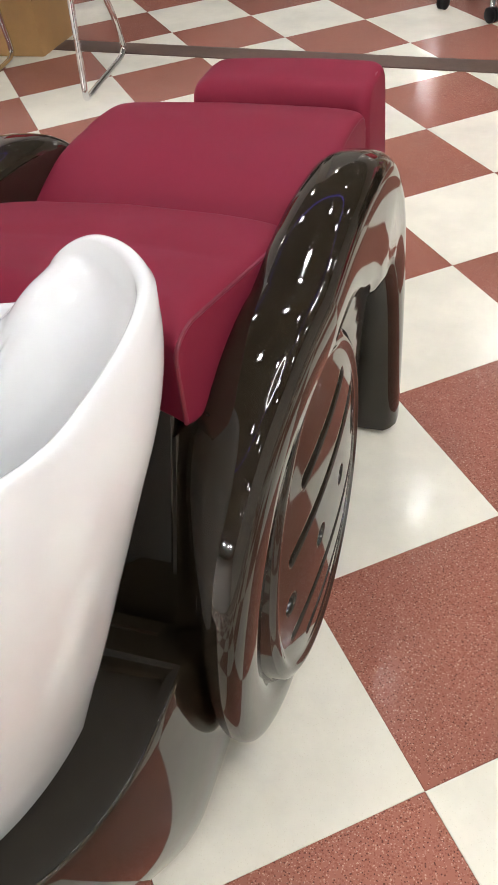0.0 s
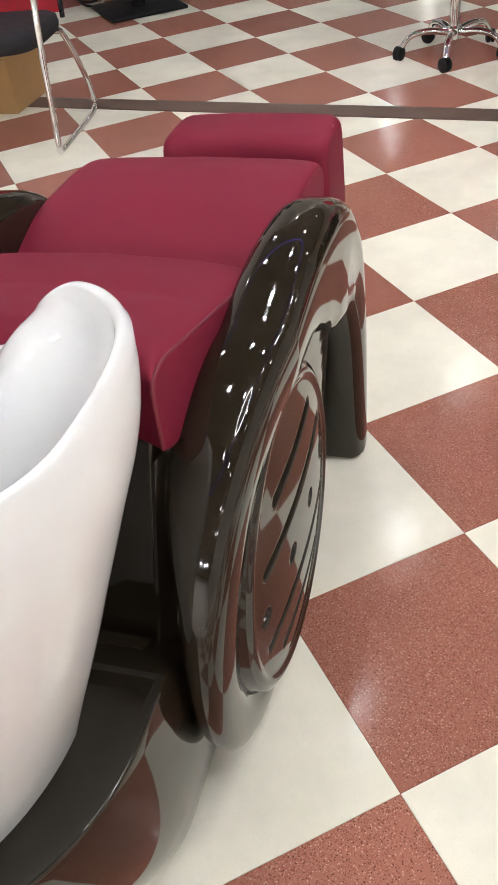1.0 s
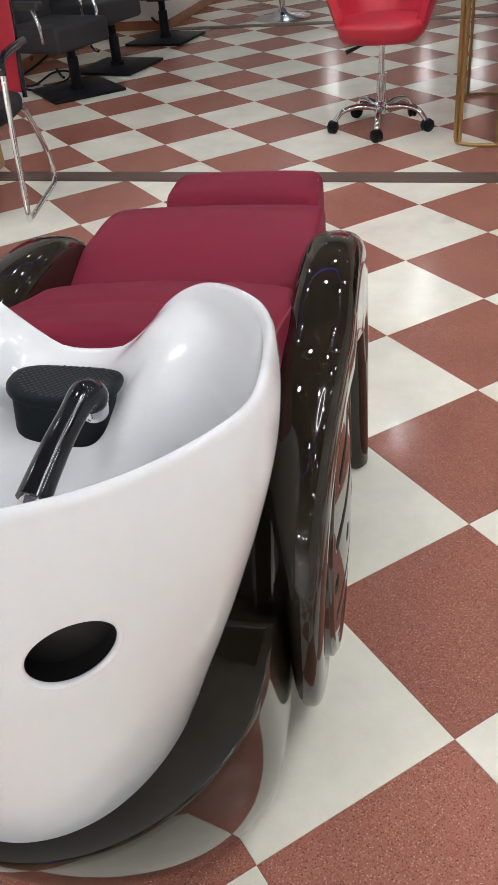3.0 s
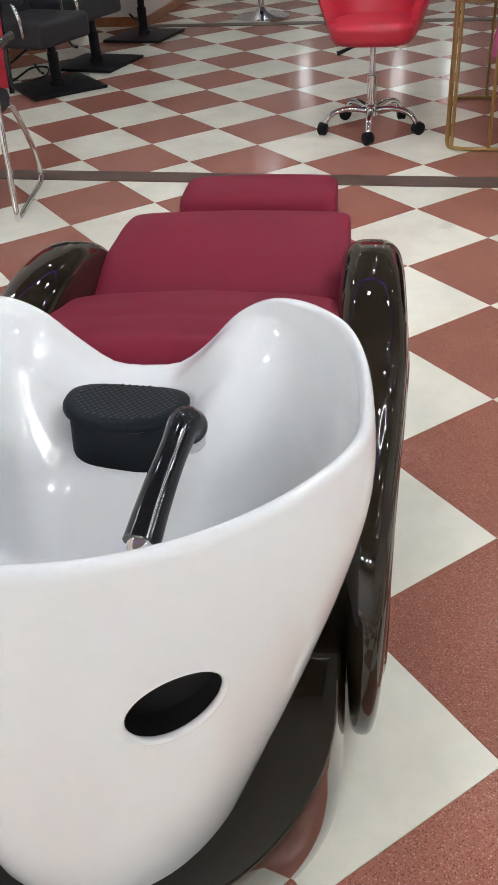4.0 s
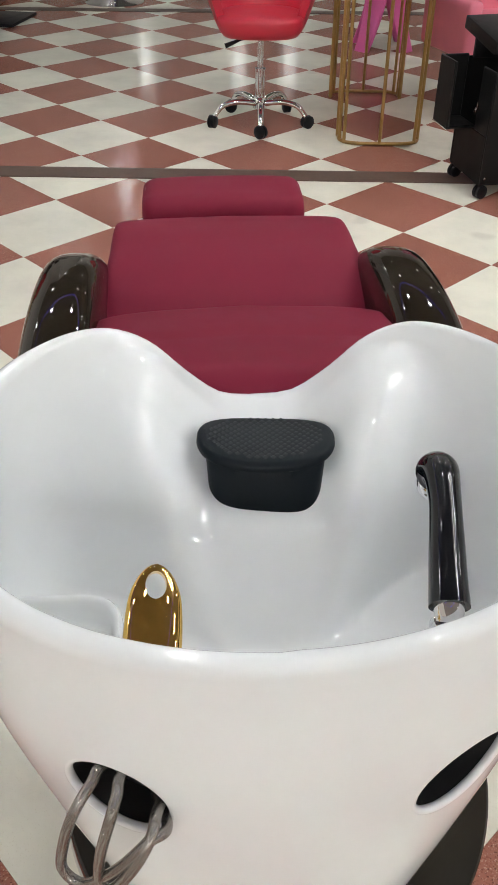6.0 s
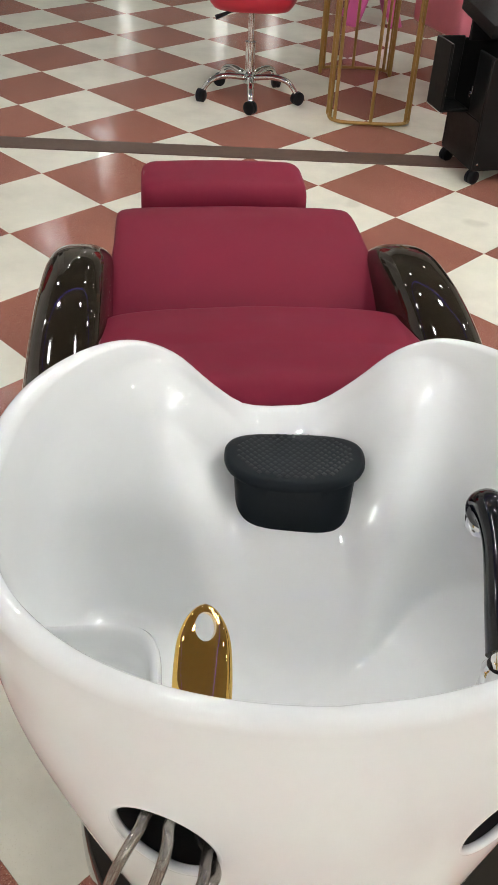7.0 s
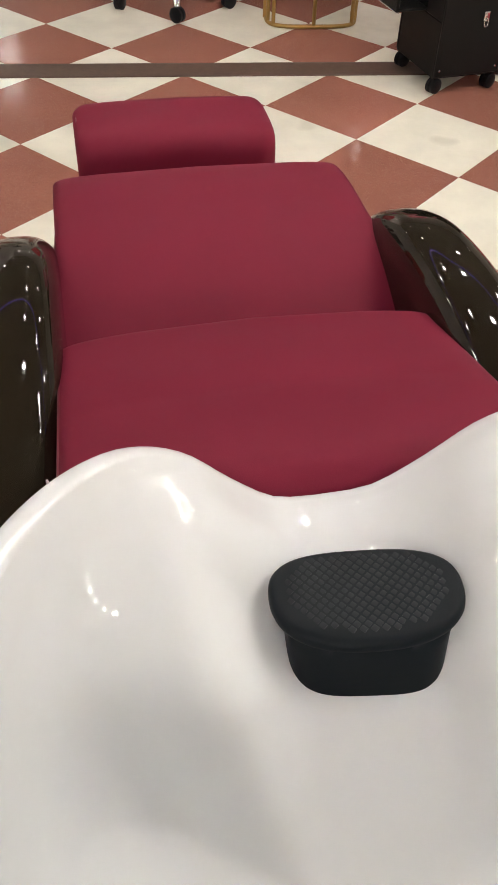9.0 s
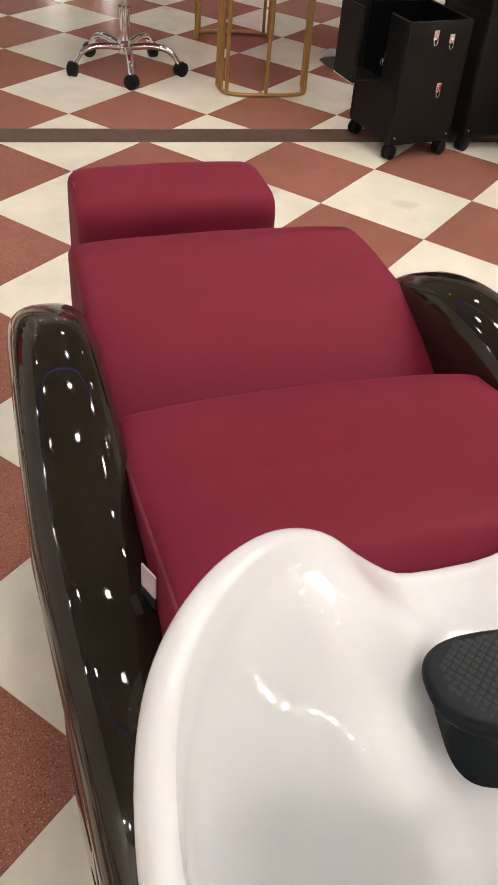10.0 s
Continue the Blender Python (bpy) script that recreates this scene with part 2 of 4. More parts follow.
def pad(v0, v1, half, top, bottom, crown=0.012, power=7.0, lip=0.03, n=56, steps=40, far_lip=None):
    """An upholstered pad that runs along y, with a crowned top and rolled ends."""
    rings = []
    for k in range(steps + 1):
        s = k / steps
        v = v0 + (v1 - v0) * (0.5 - 0.5 * math.cos(math.pi * s))
        d = min((v - v0) / lip, (v1 - v) / (far_lip or lip))
        f = math.sqrt(max(0.0, 1 - (1 - min(1, d)) ** 2)) if d < 1 else 1.0
        f = 0.55 + 0.45 * f
        t, b = ease(v, top), ease(v, bottom)
        mid, hz = (t + b) / 2, (t - b) / 2
        ring = []
        for u, z in superellipse(half, hz, power, n):
            g = f if z > 0 else 0.5 + 0.5 * f
            swell = crown * (1 - (u / half) ** 2) if z > hz * 0.5 else 0
            ring.append((u * (0.985 + 0.015 * f), v, mid + z * g + swell * f))
        rings.append(ring)
    bm = loft(rings, None, True, False)
    bm.verts.ensure_lookup_table()
    for first in (0, n * steps):
        for i in range(n // 2):
            corner = [first + i, first + i + 1, first + (n - i - 1) % n, first + (n - i) % n]
            bm.faces.new([bm.verts[k] for k in dict.fromkeys(corner)])
    return bm


def mirrored(me):
    """A copy of a mesh mirrored in x."""
    other = me.copy()
    other.transform(Matrix.Diagonal((-1, 1, 1, 1)))
    other.flip_normals()
    return other

# ---- the room ----
S = 0.40
R = S / math.sqrt(2)
X0, X1, Y0, Y1, H = -3.5, 4.6, -7.0, 12.5, 3.0


def slab(size, at, material, name, label, category):
    return single(name, block(size, at, 0.003, 1), material, label, category, kind="structure")


floor = slab((X1 - X0 + 0.4, Y1 - Y0 + 0.4, 0.1), ((X0 + X1) / 2, (Y0 + Y1) / 2, -0.056), M_GROUT, "floor", "polished cream and red chequered tile floor", "floor")
slab((X1 - X0 + 0.4, Y1 - Y0 + 0.4, 0.1), ((X0 + X1) / 2, (Y0 + Y1) / 2, H + 0.05), M_CEIL, "ceiling", "plain taupe painted ceiling with small panel lights", "ceiling")
slab((0.2, Y1 - Y0, H), (X0 - 0.1, (Y0 + Y1) / 2, H / 2), M_WALL, "wall_west", "plain white painted salon wall", "wall")
slab((0.2, Y1 - Y0, H), (X1 + 0.1, (Y0 + Y1) / 2, H / 2), M_WALL, "wall_east", "plain white painted salon wall", "wall")
# unseen south wall, kept pale to bounce light onto the basin's outside
slab((X1 - X0 + 0.4, 0.2, H), ((X0 + X1) / 2, Y0 - 0.1, H / 2), M_WALL_BOUNCE, "wall_south", "unseen plain pale salon wall that bounces light", "wall")
slab((X1 - X0 + 0.4, 0.2, H), ((X0 + X1) / 2, Y1 + 0.1, H / 2), M_WALL, "wall_north", "plain white painted salon wall", "wall")
slab((0.68, 5.75, H - 0.01), (X0 + 0.345, 9.62, H / 2), M_WALL, "wall_pier", "white painted wall pier with wooden skirting", "wall")
slab((0.02, 13.72, 0.075), (X0 + 0.012, -0.12, 0.0385), M_BASEBOARD, "baseboard", "varnished reddish wooden skirting board along the wall", "skirting")
slab((0.69, 0.02, 0.075), (X0 + 0.36, 6.733, 0.0385), M_BASEBOARD, "baseboard", "varnished reddish wooden skirting board round the pier", "skirting")
slab((0.02, 5.7, 0.075), (X0 + 0.697, 9.6, 0.0385), M_BASEBOARD, "baseboard", "varnished reddish wooden skirting board along the pier", "skirting")
slab((X1 - X0, 0.132, 0.008), ((X0 + X1) / 2, 2.877, 0.0), M_STRIP, "floor_strip", "dark brown stone strip set across the tiles", "floor strip")
slab((X1 - X0 - 0.7, 0.13, 0.008), ((X0 + X1) / 2 + 0.35, 6.72, 0.0), M_STRIP, "floor_strip", "dark brown stone strip far down the room", "floor strip")


# ---- the shampoo chair ----
chair = thing("shampoo_chair", "burgundy reclining shampoo chair with white basin and dark lacquered arms", "shampoo chair", m=pose(-0.53, 0, 0, 0, 0, 5.5))


def base_shell():
    """Bulging tub under the basin: a sharp upper rim that ends in a corner at the seat's front, and a nearly flat top."""
    def outline(hu, back, v_mid, v_front, n=48):
        pts = [(hu, v_front)]
        pts += [(hu * math.cos(math.pi * i / n), v_mid + (v_mid - back) * -math.sin(math.pi * i / n)) for i in range(n + 1)]
        return pts + [(-hu, v_front)]
    levels = [(0.0, 0.222, -0.345, -0.16, 0.1), (0.012, 0.231, -0.352, -0.165, 0.1), (0.05, 0.243, -0.375, -0.175, 0.1), (0.10, 0.253, -0.408, -0.19, 0.09), (0.16, 0.2605, -0.442, -0.205, 0.07), (0.22, 0.2635, -0.473, -0.22, 0.04), (0.28, 0.2635, -0.5, -0.235, 0.0), (0.33, 0.2605, -0.519, -0.243, -0.06), (0.37, 0.2565, -0.531, -0.249, -0.125),
              (0.386, 0.2545, -0.5345, -0.25, -0.155), (0.3895, 0.2535, -0.534, -0.25, -0.162), (0.3905, 0.2515, -0.532, -0.25, -0.164), (0.389, 0.2488, -0.529, -0.25, -0.166), (0.38, 0.235, -0.515, -0.25, -0.168), (0.37, 0.2, -0.48, -0.25, -0.17), (0.366, 0.14, -0.42, -0.25, -0.172)]
    return loft([[(u, v, z) for u, v in outline(hu, back, mid, front)] for z, hu, back, mid, front in levels])


part("base", base_shell(), M_LACQUER, chair, "flared dark brown lacquered base tub", 50)

bm = block((0.45, 0.78, 0.30), (0, 0.40, 0.33), 0.02, 3)
part("seat_body", bm, M_LACQUER_IN, chair)
bm = block((0.424, 0.09, 0.29), (0, 0.056, 0.475), 0.008, 3)
for p in bm.verts:
    p.co.y -= 0.4 * max(0.0, 0.59 - p.co.z)
part("front_wall", bm, M_LACQUER, chair)
part("wall_ledge", block((0.41, 0.03, 0.03), (0, -0.112, 0.352), 0.006, 3), M_LACQUER, chair)


def upright(side):
    """Lacquered upright beside the seat's front: a thin lip that sweeps in a hollow curve to the arm, with an ear on top."""
    section = smooth_path([(0.295, -0.032, 0), (0.274, -0.006, 0), (0.257, 0.01, 0), (0.241, 0.018, 0), (0.228, 0.014, 0), (0.218, 0.0, 0)], 4)
    section = [(p.x, p.y) for p in section] + [(0.214, -0.003), (0.209, -0.002), (0.207, 0.008), (0.207, 0.12), (0.295, 0.12)]
    rings = []
    for k in range(15):
        f = k / 14
        z = 0.33 + 0.253 * f
        flare = 0.018 * max(0.0, 1 - f / 0.3) ** 2
        ring = []
        for u, v in section:
            ear = (0.03 * min(1.0, (u - 0.207) / 0.04) - 0.13 * max(0.0, (u - 0.25) / 0.045)) * f ** 5
            front = min(1.0, max(0.0, 1 - (v + 0.003) / 0.06))
            ring.append((side * (u + 0.006 * flare / 0.018 * front), v - flare * front - 0.1 * (1 - f), z + ear))
        rings.append(ring)
    return loft(rings)


for side in (-1, 1):
    part("upright", upright(side), M_LACQUER, chair, "dark glossy upright under the cushion's corner", 35)

C_V, C_Z = 0.2, 0.295


def arm_path():
    """Stations of the arm: outer point, outward normal, depth of the band and its inner and outer side."""
    out = []
    rad = curve_table([(-70, 0.262), (-30, 0.26), (30, 0.258), (60, 0.26), (85, 0.277), (110, 0.302), (130, 0.325), (150, 0.345), (170, 0.358), (190, 0.365), (230, 0.367), (270, 0.369)])
    dep = curve_table([(-70, 0.04), (-30, 0.045), (30, 0.05), (60, 0.055), (110, 0.07), (150, 0.097), (190, 0.108), (230, 0.108), (270, 0.11)])
    pts = []
    for k in range(0, 69):
        a = -70 + 340 * k / 68
        r = ease(a, rad)
        al = radians(-a)
        pts.append((C_V + r * math.cos(al), C_Z + r * math.sin(al), ease(a, dep), a))
    tail = smooth_path([(0.2, 0.664, 0.11), (0.32, 0.684, 0.135), (0.44, 0.687, 0.18), (0.57, 0.668, 0.22), (0.685, 0.614, 0.215), (0.765, 0.52, 0.17), (0.80, 0.40, 0.137), (0.812, 0.27, 0.12), (0.812, 0.14, 0.115), (0.80, 0.0, 0.112)], 8)
    pts += [(p.x, p.y, p.z, 300) for p in tail[1:]]
    return pts


SIDE_OUT = curve_table([(-70, 0.296), (60, 0.298), (120, 0.306), (180, 0.316), (225, 0.3275), (250, 0.339), (270, 0.348)])
SIDE_IN = curve_table([(-70, 0.26), (40, 0.26), (125, 0.266), (160, 0.267), (190, 0.263), (205, 0.256), (218, 0.239), (228, 0.225), (238, 0.217), (248, 0.221), (270, 0.232)])


def arm_mesh():
    pts = arm_path()
    rings = []
    for i, (v, z, w, a) in enumerate(pts):
        p, q = pts[max(i - 1, 0)], pts[min(i + 1, len(pts) - 1)]
        t = Vector((q[0] - p[0], q[1] - p[1])).normalized()
        nv, nz = -t.y, t.x
        out, inn = 0.348, 0.232
        if v > 0.6:
            f = min(1.0, max(0.0, (0.64 - z) / 0.2))
            inn = 0.232 + 0.015 * f * f * (3 - 2 * f)
        if a < 300:
            out = ease(a, SIDE_OUT)
            inn = ease(a, SIDE_IN)
        crown = min(0.055, w * 0.62)
        ring = [(inn + 0.012, -w), (inn, -w + min(0.012, w * 0.2))]
        ha = (out - inn) / 2
        for k in range(0, 17):
            ph = math.pi * (1 - k / 16)
            c, s = math.cos(ph), math.sin(ph)
            ring.append(((out + inn) / 2 + ha * math.copysign(abs(c) ** 0.72, c), -crown + crown * abs(s) ** 0.8))
        ring += [(out - 0.001, -w + min(0.03, w * 0.3)), (out - 0.01, -w + min(0.012, w * 0.12)), (out - 0.022, -w)]
        rings.append([(u, v + n * nv, z + n * nz) for u, n in ring])
    return loft(rings)


def side_panel():
    """The round panel in the arm, with a raised lip, four long slots and four oval holes pressed into it."""
    slots = [(0.095, 0.331, 0.44), (0.024, 0.39, 0.366), (0.011, 0.375, 0.222), (0.076, 0.31, 0.15)]
    holes = [0.014, 0.140, 0.264, 0.385]

    def depth(v, z):
        d = 0.0
        for a, b, h in slots:
            q = math.hypot(v - min(max(v, a + 0.006), b - 0.006), z - h)
            x = min(1.0, max(0.0, (q - 0.003) / 0.008))
            d = max(d, 0.009 * (1 - x * x * (3 - 2 * x)))
        for a in holes:
            q = math.hypot((v - a) / 1.25, z - 0.296)
            x = min(1.0, max(0.0, (q - 0.009) / 0.0065))
            d = max(d, 0.02 * (1 - x * x * (3 - 2 * x)))
        return d
    n, m, rmax = 400, 130, 0.262
    rings = []
    for j in range(m):
        r = rmax * (j + 0.5) / m
        bulge = 0.02 * (1 - (r / rmax) ** 2)
        x = (r - 0.243) / 0.010
        lip = 0.006 * math.exp(-x * x) - (0.012 if r > 0.257 else 0)
        ring = []
        for i in range(n):
            t = 2 * math.pi * i / n
            v, z = C_V + r * math.cos(t), C_Z + r * math.sin(t)
            ring.append((0.317 + bulge + lip - depth(v, z), v, z))
        rings.append(ring)
    rings.append([(0.29, C_V + 0.265 * math.cos(2 * math.pi * i / n), C_Z + 0.265 * math.sin(2 * math.pi * i / n)) for i in range(n)])
    rings.append([(0.235, C_V + 0.265 * math.cos(2 * math.pi * i / n), C_Z + 0.265 * math.sin(2 * math.pi * i / n)) for i in range(n)])
    return loft(rings)


def arm_web():
    """The recessed wall between the round panel, the arm above it and the front leg, with an arched lower edge."""
    top = [(0.16, 0.575), (0.30, 0.60), (0.44, 0.60), (0.58, 0.57), (0.70, 0.50)]
    low = [(p.x, p.y) for p in smooth_path([(0.715, 0.435, 0), (0.66, 0.44, 0), (0.60, 0.425, 0), (0.545, 0.38, 0), (0.505, 0.31, 0), (0.475, 0.22, 0), (0.44, 0.16, 0)], 6)]
    inner = [(C_V + 0.23 * math.cos(radians(a)), C_Z + 0.23 * math.sin(radians(a))) for a in range(-20, 95, 10)]
    bm = bmesh.new()
    f = bm.faces.new([bm.verts.new((0.314, v, z)) for v, z in top + low + inner])
    if f.normal.x < 0:
        f.normal_flip()
    ex = bmesh.ops.extrude_face_region(bm, geom=[f])
    for p in [g for g in ex["geom"] if isinstance(g, bmesh.types.BMVert)]:
        p.co.x -= 0.05
    bmesh.ops.recalc_face_normals(bm, faces=bm.faces[:])
    rim = [e for e in bm.edges if all(abs(p.co.x - 0.314) < 1e-5 for p in e.verts)]
    bmesh.ops.bevel(bm, geom=rim, offset=0.008, segments=4, profile=0.5, affect="EDGES")
    bmesh.ops.triangulate(bm, faces=[f for f in bm.faces if len(f.verts) > 4])
    return bm


arm_me = finish(arm_mesh(), M_LACQUER, 50)
web_me = finish(arm_web(), M_LACQUER, 40)
panel_me = finish(side_panel(), M_LACQUER, 85)
for me_a, me_p, me_w, shift in ((arm_me, panel_me, web_me, 0.0), (mirrored(arm_me), mirrored(panel_me), mirrored(web_me), -0.002)):
    arm = part("armrest", me_a, None, chair, "glossy dark brown curved armrest with front leg")
    arm.location.x = shift
    part("side_panel", me_p, None, arm, "round glossy panel with slots and oval holes")
    part("web", me_w, None, arm)

BACK_TOP = curve_table([(-0.045, 0.748), (0.02, 0.738), (0.12, 0.712), (0.24, 0.68), (0.34, 0.653), (0.415, 0.636)])
BACK_LOW = [(-0.03, 0.602), (0.43, 0.5)]
SEAT_TOP = curve_table([(0.365, 0.53), (0.41, 0.535), (0.49, 0.58), (0.6, 0.619), (0.72, 0.6285), (0.82, 0.622), (0.89, 0.604)])
SEAT_LOW = [(0.36, 0.46), (0.89, 0.47)]


def roll_of(v, v0, v1, lip):
    d = min(v - v0, v1 - v) / lip
    return 0.55 + 0.45 * (math.sqrt(max(0.0, 1 - (1 - min(1, d)) ** 2)) if d < 1 else 1.0)


def back_hollow(u, v):
    """How far the end of the back cushion draws in behind the basin."""
    q = min(1.0, max(0.0, (0.2 - v) / 0.245))
    return 0.064 * max(0.0, 1 - abs((u + 0.008) / 0.255) ** 3) ** 0.7 * q


def piping(parent, top, low, v0, v1, first, last, lip, half, hollow=None, down=False):
    """Cord along both side seams of a pad, and down its end."""
    for s in (-1, 1):
        pts = []
        for k in range(41):
            v = first + (last - first) * (k / 40) ** 1.6
            t, b = ease(v, top), ease(v, low)
            pts.append((s * half, v + (hollow(s * half, v) if hollow else 0), (t + b) / 2 + 0.79 * (t - b) / 2 * roll_of(v, v0, v1, lip) + 0.0012))
        if down:
            x, y, z = pts[0]
            pts = [(x, y - 0.001, z - 0.02 * k) for k in (4, 3, 2, 1)] + pts
        part("piping", tube(pts, 0.0028, 8), M_PIPING, parent)


BACK_LIP = 0.055
bm = pad(-0.03, 0.39, 0.243, BACK_TOP, BACK_LOW, 0.016, 11.0, BACK_LIP, 120, 64, 0.014)
for p in bm.verts:
    q = min(1.0, max(0.0, (0.2 - p.co.y) / 0.245))
    p.co.y += back_hollow(p.co.x, p.co.y)
    if p.co.z > 0.66:
        p.co.z -= 0.032 * q ** 3 * max(0.0, 1 - (p.co.x / 0.21) ** 2)
back = part("backrest_cushion", bm, M_VINYL, chair, "burgundy leatherette reclined back cushion", 60)
piping(back, BACK_TOP, BACK_LOW, -0.03, 0.39, -0.03, 0.34, BACK_LIP, 0.2395, back_hollow, True)
bm = pad(0.368, 0.885, 0.243, SEAT_TOP, SEAT_LOW, 0.007, 14.0, 0.03, 120, 56)
for p in bm.verts:
    p.co.x *= 1 + 0.06 * min(1.0, max(0.0, (0.7 - p.co.y) / 0.3))
seat = part("seat_cushion", bm, M_VINYL, chair, "burgundy leatherette seat cushion", 60)
seat.location.x = 0.004
piping(seat, SEAT_TOP, SEAT_LOW, 0.368, 0.885, 0.6, 0.885, 0.03, 0.2395)
tag = part("care_tag", block((0.002, 0.022, 0.03), (0, 0, 0), 0.0005, 1, Matrix.Translation((-0.249, 0.108, 0.672)) @ Matrix.Rotation(radians(24), 4, 'Z')), M_TAG, back, "small pale printed fabric tag")
part("tag_band", block((0.003, 0.0224, 0.016), (0, 0, 0), 0.0005, 1, Matrix.Translation((-0.249, 0.108, 0.65)) @ Matrix.Rotation(radians(24), 4, 'Z')), M_BLACK_FABRIC, back)


def leg_rest():
    rings = []
    for k in range(33):
        s = k / 32
        u = -0.2 + 0.4 * (0.5 - 0.5 * math.cos(math.pi * s))
        d = min(u + 0.2, 0.2 - u) / 0.035
        f = 0.75 + 0.25 * math.sqrt(max(0.0, 1 - (1 - min(1, d)) ** 2))
        ring = []
        for a, b in superellipse(0.113, 0.138, 5.0, 48):
            ring.append((u, 1.235 + a * f - 0.06 * (b / 0.138) * 0.2, 0.412 + b * (0.5 + 0.5 * f) + 0.006 * (1 - (u / 0.2) ** 2) * (1 if b > 0 else 0)))
        rings.append(ring)
    return loft(rings)


rest = part("leg_rest", leg_rest(), M_VINYL, chair, "burgundy padded leg rest", 60)
rest.location.x = 0.004
for s in (-1, 1):
    pts = [(s * 0.192, 1.235 + 0.1 * math.cos(2 * math.pi * i / 40), 0.417 + 0.125 * math.sin(2 * math.pi * i / 40)) for i in range(21)]
    part("piping", tube(pts, 0.0028, 8), M_PIPING, rest)
part("leg_rest_arm", block((0.06, 0.42, 0.03), (0, 1.0, 0.42), 0.006, 2), M_BLACK_METAL, chair)

# the basin
RIM_Z = curve_table([(0, 0.722), (4.4, 0.728), (10.8, 0.762), (18.5, 0.806), (27.5, 0.831), (38, 0.839), (55, 0.839), (90, 0.838), (130, 0.843), (180, 0.843)])
HULL_U = curve_table([(0, 1.0), (0.08, 1.008), (0.2, 0.99), (0.35, 0.932), (0.5, 0.856), (0.65, 0.772), (0.8, 0.68), (1.0, 0.56)])
HULL_BACK = curve_table([(0, 1.0), (0.1, 1.045), (0.25, 1.08), (0.5, 1.085), (0.75, 1.06), (1.0, 1.02)])
HULL_FRONT = curve_table([(0, 1.0), (0.1, 0.99), (0.25, 0.93), (0.5, 0.78), (0.75, 0.62), (1.0, 0.45)])
A_U, A_F, A_B, V_C, Z_LOW, U_C = 0.3, 0.283, 0.245, -0.25, 0.335, -0.014
DRAIN_U = -0.024
LIP, DEEP_Z, BOWL_Z, DRAIN_V = 0.0115, 0.535, 0.59, -0.37


def power_of(x, p):
    return math.copysign(abs(x) ** p, x)


def plan(t, flat=0.0, soft=0.0):
    """The outline of the rim at one angle: squarer towards the seat."""
    right = math.sin(t) > 0
    k = min(1.0, max(0.0, (math.cos(t) + 0.55) / 1.1 if right else (math.cos(t) + 0.35) / 0.85))
    k = k * k * (3 - 2 * k)
    front, rear = (0.66, 1.0) if right else (0.79, 0.9)
    p = rear + (front - 0.2 * flat - rear) * k
    p += ((1.0 if right else 0.9) - p) * soft
    return power_of(math.sin(t), p), power_of(math.cos(t), p)


